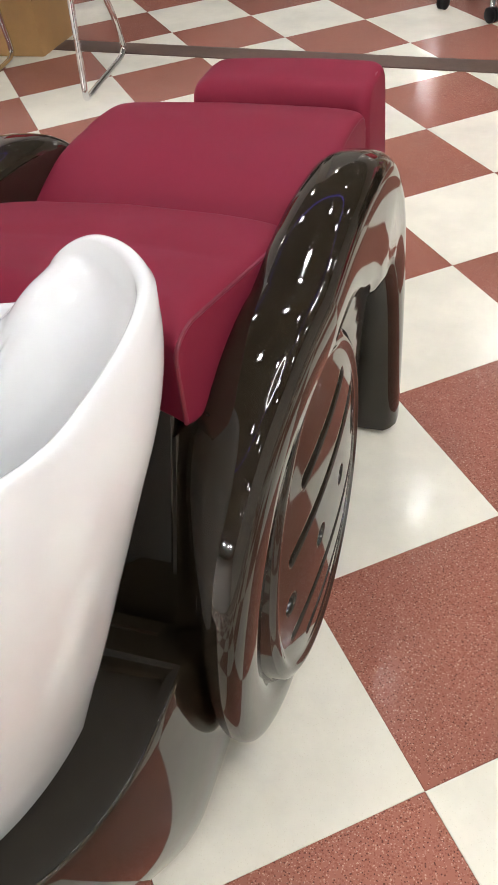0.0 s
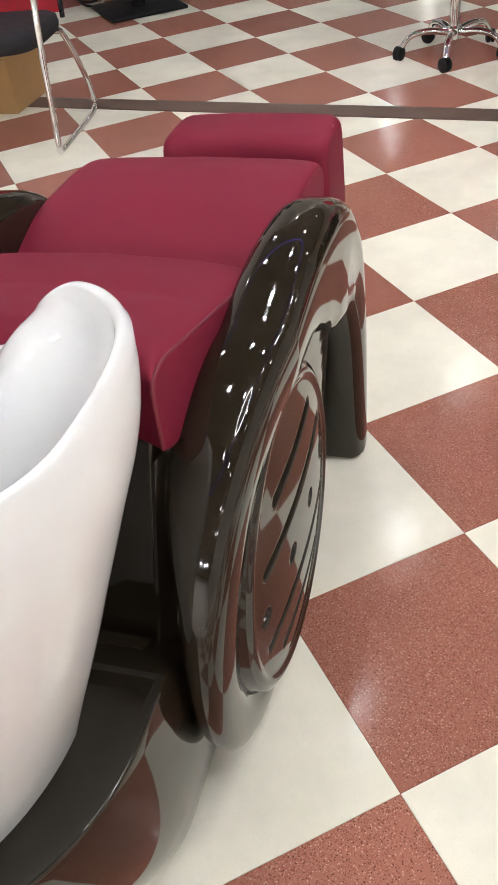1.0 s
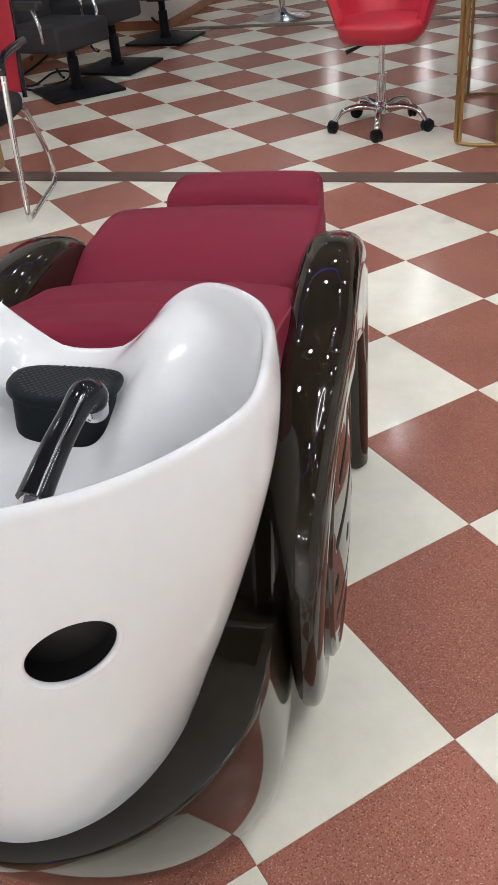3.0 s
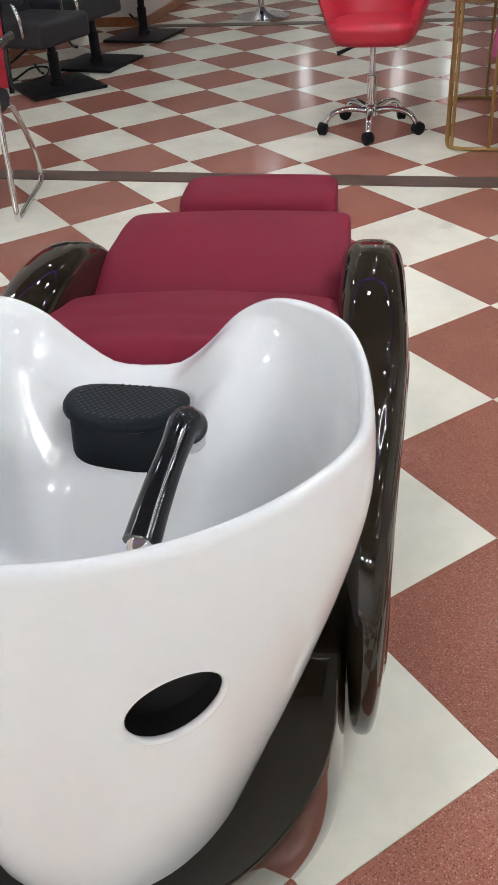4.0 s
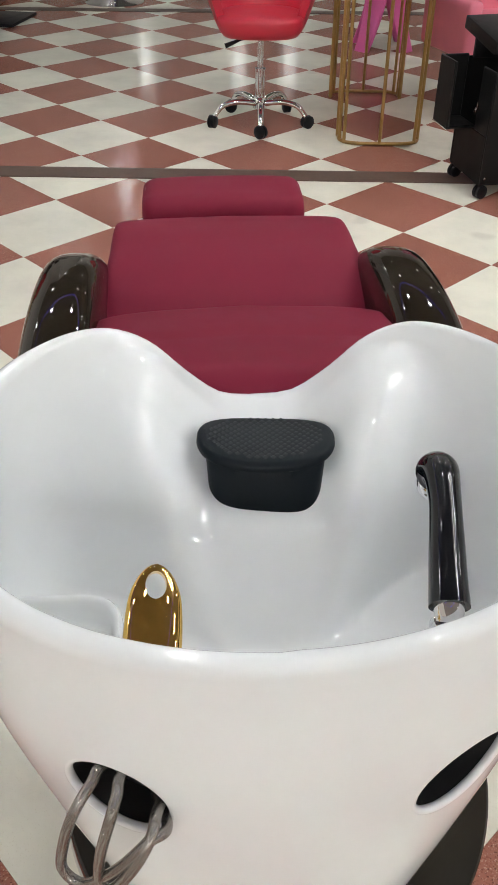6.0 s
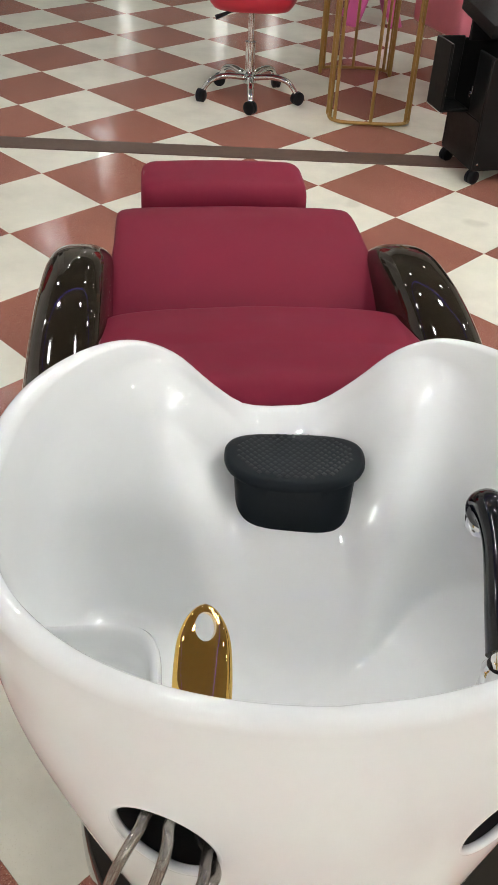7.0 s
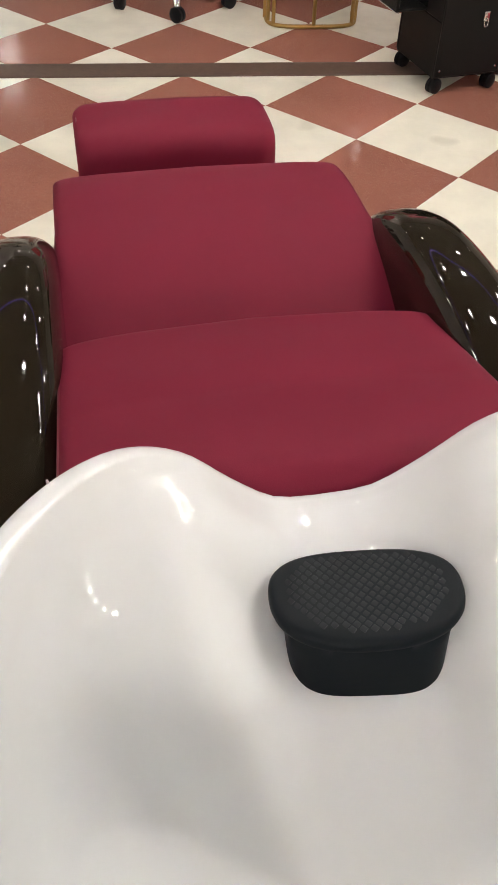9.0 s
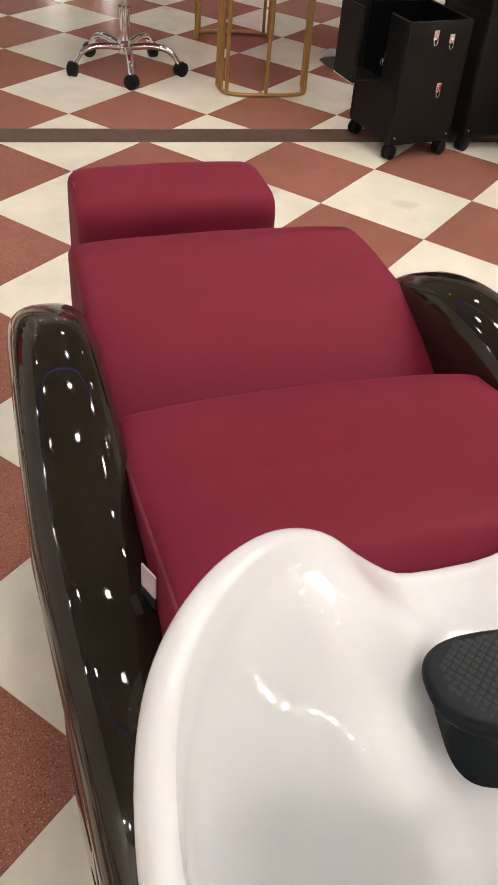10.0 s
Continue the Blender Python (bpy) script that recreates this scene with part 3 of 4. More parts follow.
def basin_mesh():
    n = 168
    ang = [2 * math.pi * i / n for i in range(n)]

    def rim(t):
        d = abs(math.degrees(math.atan2(math.sin(t), math.cos(t))))
        if math.sin(t) > 0:
            d *= 1.02
        return ease(d, RIM_Z) - 0.007 * math.sin(t) + 0.018 * max(0.0, math.sin(t - 0.35)) ** 2 * (1 if math.sin(t) > 0 else 0)
    rings = []
    # outside, from the foot up
    for k in range(40, -1, -1):
        s = k / 40
        ring = []
        for t in ang:
            z1 = rim(t) - LIP
            a, c = plan(t, 0.0, min(1.0, 2.2 * s))
            u = A_U * ease(s, HULL_U) * a * (1 - 0.1 * min(1.0, max(0.0, 1.8 * (s - 0.2))) * max(0.0, math.cos(t)))
            if math.sin(t) > 0:
                u *= 1 + 0.03 * math.exp(-((s - 0.14) / 0.13) ** 2) * max(0.0, math.cos(t - 0.5)) ** 2
            else:
                u *= 1 - 0.02 * math.exp(-((s - 0.14) / 0.1) ** 2)
            v = V_C + c * (A_F * ease(s, HULL_FRONT) if c > 0 else A_B * ease(s, HULL_BACK))
            ring.append((U_C + u, v, z1 + (Z_LOW - z1) * s))
        rings.append(ring)
    # the rolled lip, which runs out into the slope under the neck
    def roll(t, k):
        ph = math.pi * k * (1 - 0.36 * max(0.0, math.cos(t)) ** 1.6)
        a, c = plan(t)
        return a, c, LIP * (1 - 0.45 * max(0.0, math.sin(t)) ** 1.5) * (1 - math.cos(ph)), rim(t) - LIP + LIP * math.sin(ph)
    for k in range(1, 10):
        ring = []
        for t in ang:
            a, c, o, z = roll(t, k / 9)
            ring.append((U_C + (A_U - o) * a, V_C + ((A_F if math.cos(t) > 0 else A_B) - o) * c, z))
        rings.append(ring)
    # the bowl: steep at the sides and the back, a long slope under the neck
    first = len(rings)
    for k in range(1, 57):
        s = k / 56
        ring = []
        for t in ang:
            _, _, o, z0 = roll(t, 1.0)
            front = max(0.0, math.cos(t)) ** 1.6
            ps = s * math.pi / 2
            box = min(1.0, max(0.0, 2.0 * (math.cos(t) + 0.65)))
            e = 0.74 - 0.32 * box
            wall = 1 - math.sin(ps) ** e
            f = (1 - front) * max(0.0, math.cos(ps)) ** e * (1 - 0.1 * box * (1 - wall)) + front * (1 - s)
            g = (1 - front) * wall + front * (1 - s ** 2.3)
            a, c = plan(t, min(1.0, max(0.0, 2.0 * (s - 0.25))))
            a_u = 0.05 + (A_U - o - 0.05) * f
            a_v = 0.05 + ((A_F if math.cos(t) > 0 else A_B) - o - 0.05) * f
            ring.append((U_C + a_u * a, V_C + (DRAIN_V - V_C) * (1 - f) + a_v * c, DEEP_Z + (z0 - DEEP_Z) * g))
        rings.append(ring)
    # a flat channel under the neck rest
    line = sorted((ring[0][1], ring[0][2]) for ring in rings[first:])
    for k in range(first, len(rings)):
        ring = []
        for u, v, z in rings[k]:
            w = min(1.0, max(0.0, (0.15 - abs(u - U_C)) / 0.11)) * min(1.0, max(0.0, (-0.02 - v) / 0.06)) * min(1.0, max(0.0, (v + 0.31) / 0.06))
            w = w * w * (3 - 2 * w)
            z += (ease(v, line) - z) * w
            # the walls end in a nearly flat floor
            floor_z = BOWL_Z - 0.004 + 0.018 * min(1.0, max(0.0, math.hypot(u - U_C, v - DRAIN_V) - 0.06) / 0.1)
            h = z - floor_z
            ring.append((u, v, floor_z + (h + math.hypot(h, 0.014)) / 2))
        rings[k] = ring
    for r, z in ((0.047, 0.002), (0.046, 0.008), (0.03, 0.009)):
        rings.append([(DRAIN_U + r * math.sin(t), DRAIN_V + r * math.cos(t), BOWL_Z - z) for t in ang])
    return loft(rings)


def cut(ob_mesh, cutter_mesh):
    """ob_mesh with cutter_mesh taken out of it."""
    a, b = new("cut", ob_mesh), new("cutter", cutter_mesh)
    mod = a.modifiers.new("cut", "BOOLEAN")
    mod.operation, mod.object, mod.solver = "DIFFERENCE", b, "EXACT"
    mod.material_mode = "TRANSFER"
    me = bpy.data.meshes.new_from_object(a.evaluated_get(bpy.context.evaluated_depsgraph_get()))
    bpy.data.objects.remove(a)
    bpy.data.objects.remove(b)
    return me


basin_me = finish(basin_mesh(), M_PORCELAIN, 70)
skin = BVHTree.FromPolygons([v.co.copy() for v in basin_me.vertices], [tuple(f.vertices) for f in basin_me.polygons])
HOLE_ROLL = 0.004
hole_rims = []
for side, at, long, short, lean in ((-1, (-0.149, -0.483, 0.693), 0.0425, 0.0365, 29), (1, (0.125, -0.481, 0.6855), 0.046, 0.0355, 23)):
    turn = Matrix.Translation(at) @ Matrix.Rotation(radians(side * 34), 4, "Z") @ Matrix.Rotation(radians(90), 4, "X") @ Matrix.Rotation(radians(side * lean), 4, "Z")
    way = turn.to_3x3() @ Vector((0, 0, 1))

    def ring_on_skin(f):
        """An oval of the hole laid on the curved skin: places, outward normals and the wall's thickness."""
        found = []
        for i in range(64):
            a = 2 * math.pi * i / 64
            start = turn @ Vector(((long + HOLE_ROLL) * f * math.cos(a), (short + HOLE_ROLL) * f * math.sin(a), 0.15))
            place, n, _, _ = skin.ray_cast(start, -way, 0.4)
            inner, _, _, _ = skin.ray_cast(place - way * 0.004, -way, 0.4)
            found.append((place, n if n.dot(way) > 0 else -n, (inner - place).length if inner else 0.2))
        return found
    edge = ring_on_skin(1.0)
    # the rolled edge runs tangent to the skin
    rings = []
    for i, (p, n, _) in enumerate(edge):
        d = (edge[(i + 1) % 64][0] - edge[i - 1][0]).normalized()
        n = (n - d * n.dot(d)).normalized()
        out = d.cross(n)
        c = p - n * (HOLE_ROLL - 0.0002)
        rings.append([c + HOLE_ROLL * (math.cos(2 * math.pi * k / 20) * out + math.sin(2 * math.pi * k / 20) * n) for k in range(20)])
    hole_rims.append(loft(rings + rings[:1], None, True, False))
    bmesh.ops.remove_doubles(hole_rims[-1], verts=hole_rims[-1].verts, dist=1e-6)
    # the hollow stops short of the bowl's skin; its near-black colour paints the shade inside
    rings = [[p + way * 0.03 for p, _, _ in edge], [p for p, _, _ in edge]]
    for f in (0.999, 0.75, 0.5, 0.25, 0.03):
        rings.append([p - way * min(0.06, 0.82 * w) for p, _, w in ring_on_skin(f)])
    basin_me = cut(basin_me, finish(loft(rings), M_HOLE_SHADE))
basin_me.shade_smooth()
basin_me.set_sharp_from_angle(angle=radians(50))
basin = part("basin", basin_me, None, chair, "glossy white ceramic heart-shaped wash basin")
for bm in hole_rims:
    part("hole_rim", bm, M_PORCELAIN, basin, "rolled ceramic edge of an oval hole", 60)

# drain, ledge, head rest, tap, hand shower, hoses
drain = part("drain", lathe([(0.001, 0.002), (0.012, 0.003), (0.013, 0.0045), (0.02, 0.0045), (0.021, 0.003), (0.034, 0.003), (0.036, 0.005), (0.041, 0.005), (0.044, 0.0), (0.001, -0.004)], 40, (DRAIN_U, DRAIN_V, BOWL_Z - 0.006)), M_STEEL, basin, "round brushed steel drain")
part("strainer_bar", block((0.06, 0.004, 0.003), (DRAIN_U, DRAIN_V, BOWL_Z - 0.001), 0.001, 1), M_STEEL, drain)


def soap_ledge():
    rings = []
    for z, g in ((0.6, 0.8), (0.65, 0.92), (0.70, 0.99), (0.712, 0.998), (0.7185, 0.98), (0.7215, 0.95), (0.721, 0.915), (0.7175, 0.88), (0.71, 0.845), (0.70, 0.81), (0.69, 0.75), (0.685, 0.6), (0.683, 0.3)):
        ring = []
        for a, b in superellipse(0.07, 0.066, 4.0, 56):
            u, v = -0.222 + a * g, -0.366 + b * g
            far = math.hypot((u - U_C) / (A_U - 0.012), (v - V_C) / (A_B - 0.012))
            k = min(1.0, (1 if z > 0.69 else 0.94) / far)
            ring.append((U_C + (u - U_C) * k, V_C + (v - V_C) * k, z + 0.003))
        rings.append(ring)
    return loft(rings)


part("soap_ledge", soap_ledge(), M_PORCELAIN, basin, "white ceramic soap ledge inside the basin", 60)


def neck_rest():
    """Rubber block with a broad pillow top, flat at the back and rounded in front."""
    def outline(hu, fv, bv, power, n=64):
        return [(a * hu, b * (bv if b > 0 else fv)) for a, b in superellipse(1, 1, power, n)]
    levels = [(0.60, 0.054, 0.029, 0.026), (0.62, 0.0595, 0.032, 0.03), (0.65, 0.0615, 0.0335, 0.032), (0.68, 0.0635, 0.035, 0.033), (0.705, 0.066, 0.0365, 0.034), (0.7185, 0.0675, 0.0385, 0.035), (0.720, 0.0715, 0.0415, 0.038), (0.7222, 0.0765, 0.0455, 0.041), (0.725, 0.0778, 0.0465, 0.042),
              (0.7285, 0.0775, 0.046, 0.042), (0.731, 0.0758, 0.0447, 0.0405), (0.7323, 0.0725, 0.042, 0.038), (0.7328, 0.064, 0.035, 0.034), (0.733, 0.045, 0.025, 0.023), (0.733, 0.03, 0.018, 0.016), (0.733, 0.015, 0.009, 0.008), (0.733, 0.002, 0.001, 0.001)]
    rings = []
    for z, hu, fv, bv in levels:
        lean = (0.732 - z) * 0.42
        rings.append([(0.002 + u, -0.072 - lean + v, z - (0.007 * (1 - (u / 0.078) ** 2) if z > 0.708 else 0)) for u, v in outline(hu, fv, bv, 3.6 if z < 0.719 else 2.5)])
    return loft(rings)


neck = part("neck_rest", neck_rest(), M_RUBBER, chair, "black rubber neck rest with a chequered grip top", 50)
bm = bmesh.new()
for i in range(-8, 9):
    for j in range(-9, 10):
        u, v = i * 0.0088 + (j % 2) * 0.0044, j * 0.0044
        if abs(u / 0.063) ** 2.4 + abs(v / 0.037) ** 2.4 < 1:
            block((0.0057, 0.0057, 0.0034), (0.002 + u, -0.072 + v, 0.7315 - 0.007 * (1 - (u / 0.078) ** 2)), 0.0012, 2, Matrix.Rotation(radians(45), 4, "Z"), bm)
grip = part("grip_pattern", bm, M_GRIP, neck)
grip["kind"] = "stuff"
for ob in (neck, grip):
    ob.data.transform(Matrix.Translation((-0.006, -0.093, 0.014)) @ Matrix.Rotation(radians(-5), 4, "Z") @ Matrix.Translation((0, 0.073, 0)))

# tap: gold body and a looped paddle
tap = part("mixer_tap", lathe([(0.026, 0.0), (0.027, 0.006), (0.022, 0.012), (0.021, 0.06), (0.0225, 0.075), (0.02, 0.09), (0.012, 0.098), (0.001, 0.1)], 32, (-0.112, -0.425, 0.665)), M_GOLD, chair, "polished gold mixer tap")


def paddle():
    """A looped lever: a rounded button-like paddle with an oval hole near its tip."""
    rings = []
    for k in range(61):
        f = 0.5 - 0.5 * math.cos(math.pi * k / 60)
        foot = math.sqrt(max(0.0008, 1 - max(0.0, (0.17 - f) / 0.17) ** 2.4))
        tip = math.sqrt(max(0.0008, 1 - max(0.0, (f - 0.7) / 0.3) ** 2.3))
        w = 1.1 * (0.0172 + 0.0042 * math.sin(math.pi * min(1.0, f / 1.05)) - 0.002 * f ** 2) * tip * foot
        d = (0.0125 - 0.0065 * f) * (0.3 + 0.7 * tip) * foot
        rings.append([(a, b, -0.053 + 0.118 * f) for a, b in superellipse(w, d, 2.3, 56)])
    body = finish(loft(rings), M_GOLD, 60)
    hole = loft([[(0.0083 * math.cos(2 * math.pi * i / 40), y, 0.0475 + 0.0112 * math.sin(2 * math.pi * i / 40)) for i in range(40)] for y in (-0.06, 0.06)])
    me = cut(body, finish(hole, M_GOLD))
    me.transform(LEVER_AT)
    me.shade_smooth()
    me.set_sharp_from_angle(angle=radians(60))
    return me


LEVER_AT = Matrix.Translation((-0.121, -0.425, 0.791)) @ Matrix.Rotation(radians(8), 4, "Y") @ Matrix.Rotation(radians(-58), 4, "X")
lever = part("lever", paddle(), None, tap, "gold looped lever", 50)
bm = loft([[(a - 0.002, b + 0.0095, z) for a, b in superellipse(w, d, 2.6, 40)] for z, w, d in ((-0.055, 0.025, 0.011), (-0.05, 0.0255, 0.011), (-0.035, 0.025, 0.0095), (-0.02, 0.0235, 0.0075), (0.005, 0.019, 0.0055), (0.02, 0.012, 0.0035))])
bm.transform(LEVER_AT)
part("lever_stem", bm, M_GOLD, tap, "", 50)
spout = tube(smooth_path([(-0.112, -0.425, 0.7), (-0.11, -0.395, 0.705), (-0.108, -0.37, 0.69)]), [0.014] * 16 + [0.012], 14)
part("spout", spout, M_GOLD, tap)

# hand shower in its holder
pts = smooth_path([(0.121, -0.301, 0.845), (0.121, -0.309, 0.859), (0.12, -0.323, 0.866), (0.117, -0.348, 0.862), (0.112, -0.377, 0.853), (0.107, -0.406, 0.8415), (0.103, -0.4335, 0.83)], 8)
rad = [ease(i / (len(pts) - 1), curve_table([(0, 0.013), (0.12, 0.0178), (0.25, 0.0163), (0.5, 0.0132), (0.8, 0.0145), (1.0, 0.0158)])) for i in range(len(pts))]
shower = part("hand_shower", tube(pts, rad, 24), M_BLACK_GLOSS, chair, "glossy black hand shower", 50)
part("spray_face", lathe([(0.001, -0.002), (0.0105, -0.002), (0.0135, 0.002), (0.0145, 0.012), (0.012, 0.018), (0.001, 0.018)], 28, (0.121, -0.304, 0.833)), M_CHROME, shower, "chrome spray face")
part("hose_collar", tube([(0.1032, -0.431, 0.831), (0.102, -0.4375, 0.8275), (0.101, -0.442, 0.823)], [0.0115, 0.0115, 0.009], 20), M_CHROME, shower)
holder = part("shower_holder", lathe([(0.02, -0.05), (0.033, -0.004), (0.034, 0.003), (0.03, 0.009), (0.02, 0.015), (0.012, 0.019), (0.0105, 0.06), (0.012, 0.078), (0.009, 0.084), (0.001, 0.086)], 28, (0.108, -0.42, 0.715)), M_CHROME, chair, "chrome shower holder with round flange")

HOSES = [
    [(-0.125, -0.44, 0.68), (-0.16, -0.475, 0.719), (-0.17, -0.49, 0.717), (-0.183, -0.503, 0.702), (-0.194, -0.507, 0.67), (-0.202, -0.504, 0.621), (-0.184, -0.514, 0.613), (-0.152, -0.529, 0.664), (-0.127, -0.528, 0.698), (-0.114, -0.512, 0.69), (-0.128, -0.46, 0.66)],
    [(-0.11, -0.445, 0.675), (-0.144, -0.486, 0.723), (-0.149, -0.507, 0.726), (-0.154, -0.519, 0.716), (-0.164, -0.524, 0.679), (-0.169, -0.524, 0.641), (-0.161, -0.529, 0.632), (-0.14, -0.535, 0.673), (-0.125, -0.526, 0.701), (-0.12, -0.503, 0.7), (-0.105, -0.44, 0.655)],
]
for line in HOSES:
    part("hose", tube(smooth_path(line, 10), 0.0045, 12), M_BRAID, chair, "braided steel water hose")

# ---- other things in the salon ----


def caster(parent, x, y, r=0.026, turn=0.0):
    wheel = part("caster", lathe([(0.001, -0.022), (r * 0.7, -0.022), (r, -0.016), (r, -0.004), (r * 0.8, -0.002), (r * 0.8, 0.002), (r, 0.004), (r, 0.016), (r * 0.7, 0.022), (0.001, 0.022)], 20), M_BLACK_METAL, parent, "black caster wheel")
    wheel.matrix_basis = pose(x, y, r, 90, 0, turn)
    fork = part("caster_fork", block((0.03, 0.032, 0.02), (0, r * 0.5, 0), 0.006, 2), M_BLACK_METAL, wheel)
    return wheel


def rolling_chair():
    ob = thing("rolling_chair", "bright red leatherette tub chair on chrome castered base", "chair", m=pose(-0.58, 3.66, 0))
    for k in range(5):
        a = radians(-88 + 72 * k)
        c, s = math.cos(a), math.sin(a)
        pts = smooth_path([(0.02 * c, 0.02 * s, 0.105), (0.12 * c, 0.12 * s, 0.118), (0.2 * c, 0.2 * s, 0.104), (0.248 * c, 0.248 * s, 0.055)], 6)
        leg = part("base_leg", tube(pts, [0.02 - 0.006 * i / (len(pts) - 1) for i in range(len(pts))], 12, None, 0.8), M_CHROME, ob)
        caster(ob, 0.255 * c, 0.255 * s, 0.032, math.degrees(a) + 50)
    part("hub", lathe([(0.001, 0.08), (0.034, 0.08), (0.036, 0.125), (0.028, 0.135), (0.001, 0.135)], 24), M_CHROME, ob)
    part("gas_lift", lathe([(0.024, 0.13), (0.024, 0.262), (0.027, 0.264), (0.027, 0.272), (0.015, 0.274), (0.015, 0.42), (0.001, 0.42)], 24), M_CHROME, ob)
    part("mount_plate", block((0.13, 0.13, 0.02), (0, 0, 0.422), 0.006, 2), M_BLACK_METAL, ob)
    lever = part("lever", tube([(-0.03, -0.01, 0.418), (-0.1, -0.02, 0.406), (-0.175, -0.03, 0.378)], [0.005, 0.006, 0.012], 10), M_BLACK_METAL, ob)
    rings = []
    for z, g in ((0.43, 0.74), (0.436, 0.86), (0.46, 0.95), (0.505, 1.0), (0.52, 0.98), (0.528, 0.92), (0.53, 0.6)):
        rings.append([(a * g, b * g, z) for a, b in superellipse(0.215, 0.21, 3.2, 40)])
    part("seat", loft(rings), M_RED_VINYL, ob, "", 60)
    # wrap-round back and arms
    rings = []
    n = 40
    for i in range(n + 1):
        t = radians(-28 + 236 * i / n)
        c, s = math.cos(t), math.sin(t)
        high = 0.72 + 0.13 * max(0, s) ** 1.5
        ring = []
        for k in range(14):
            q = 2 * math.pi * k / 14
            zz = (0.445 + high) / 2 + (high - 0.445) / 2 * math.copysign(abs(math.sin(q)) ** 0.6, math.sin(q))
            flare = 0.192 + 0.105 * ((zz - 0.445) / 0.3) ** 1.1
            rr = flare + 0.022 * math.copysign(abs(math.cos(q)) ** 0.8, math.cos(q))
            ring.append((rr * c, rr * s, zz))
        rings.append(ring)
    part("backrest", loft(rings), M_RED_VINYL, ob, "red wrap-round back with arms", 60)
    return ob


rolling_chair()


def cage_table():
    ob = thing("manicure_table", "white-topped table on two gold tube cages", "table")
    part("tabletop", block((0.5, 1.1, 0.03), (0.06, 3.8, 0.68), 0.01, 3), M_TABLE_WHITE, ob, "white table top")
    for sign, y in ((-1, 3.445), (1, 4.165)):
        ring = []
        for i in range(25):
            t = math.pi * i / 24
            ring.append((0.01 + 0.195 * math.copysign(abs(math.cos(t)) ** 0.55, math.cos(t)), y + sign * 0.125 * math.sin(t) ** 0.55))
        for z in (0.010, 0.65):
            part("ring_tube", tube([(x, yy, z) for x, yy in ring], 0.0085, 10), M_GILT, ob, "gold bent tube")
        for k in (0, 2, 5, 12, 19, 22, 24):
            x, yy = ring[k]
            part("post", tube([(x, yy, 0.01), (x, yy, 0.665)], 0.0085 if k not in (0, 24) else 0.012, 10), M_GILT, ob)
    return ob


cage_table()


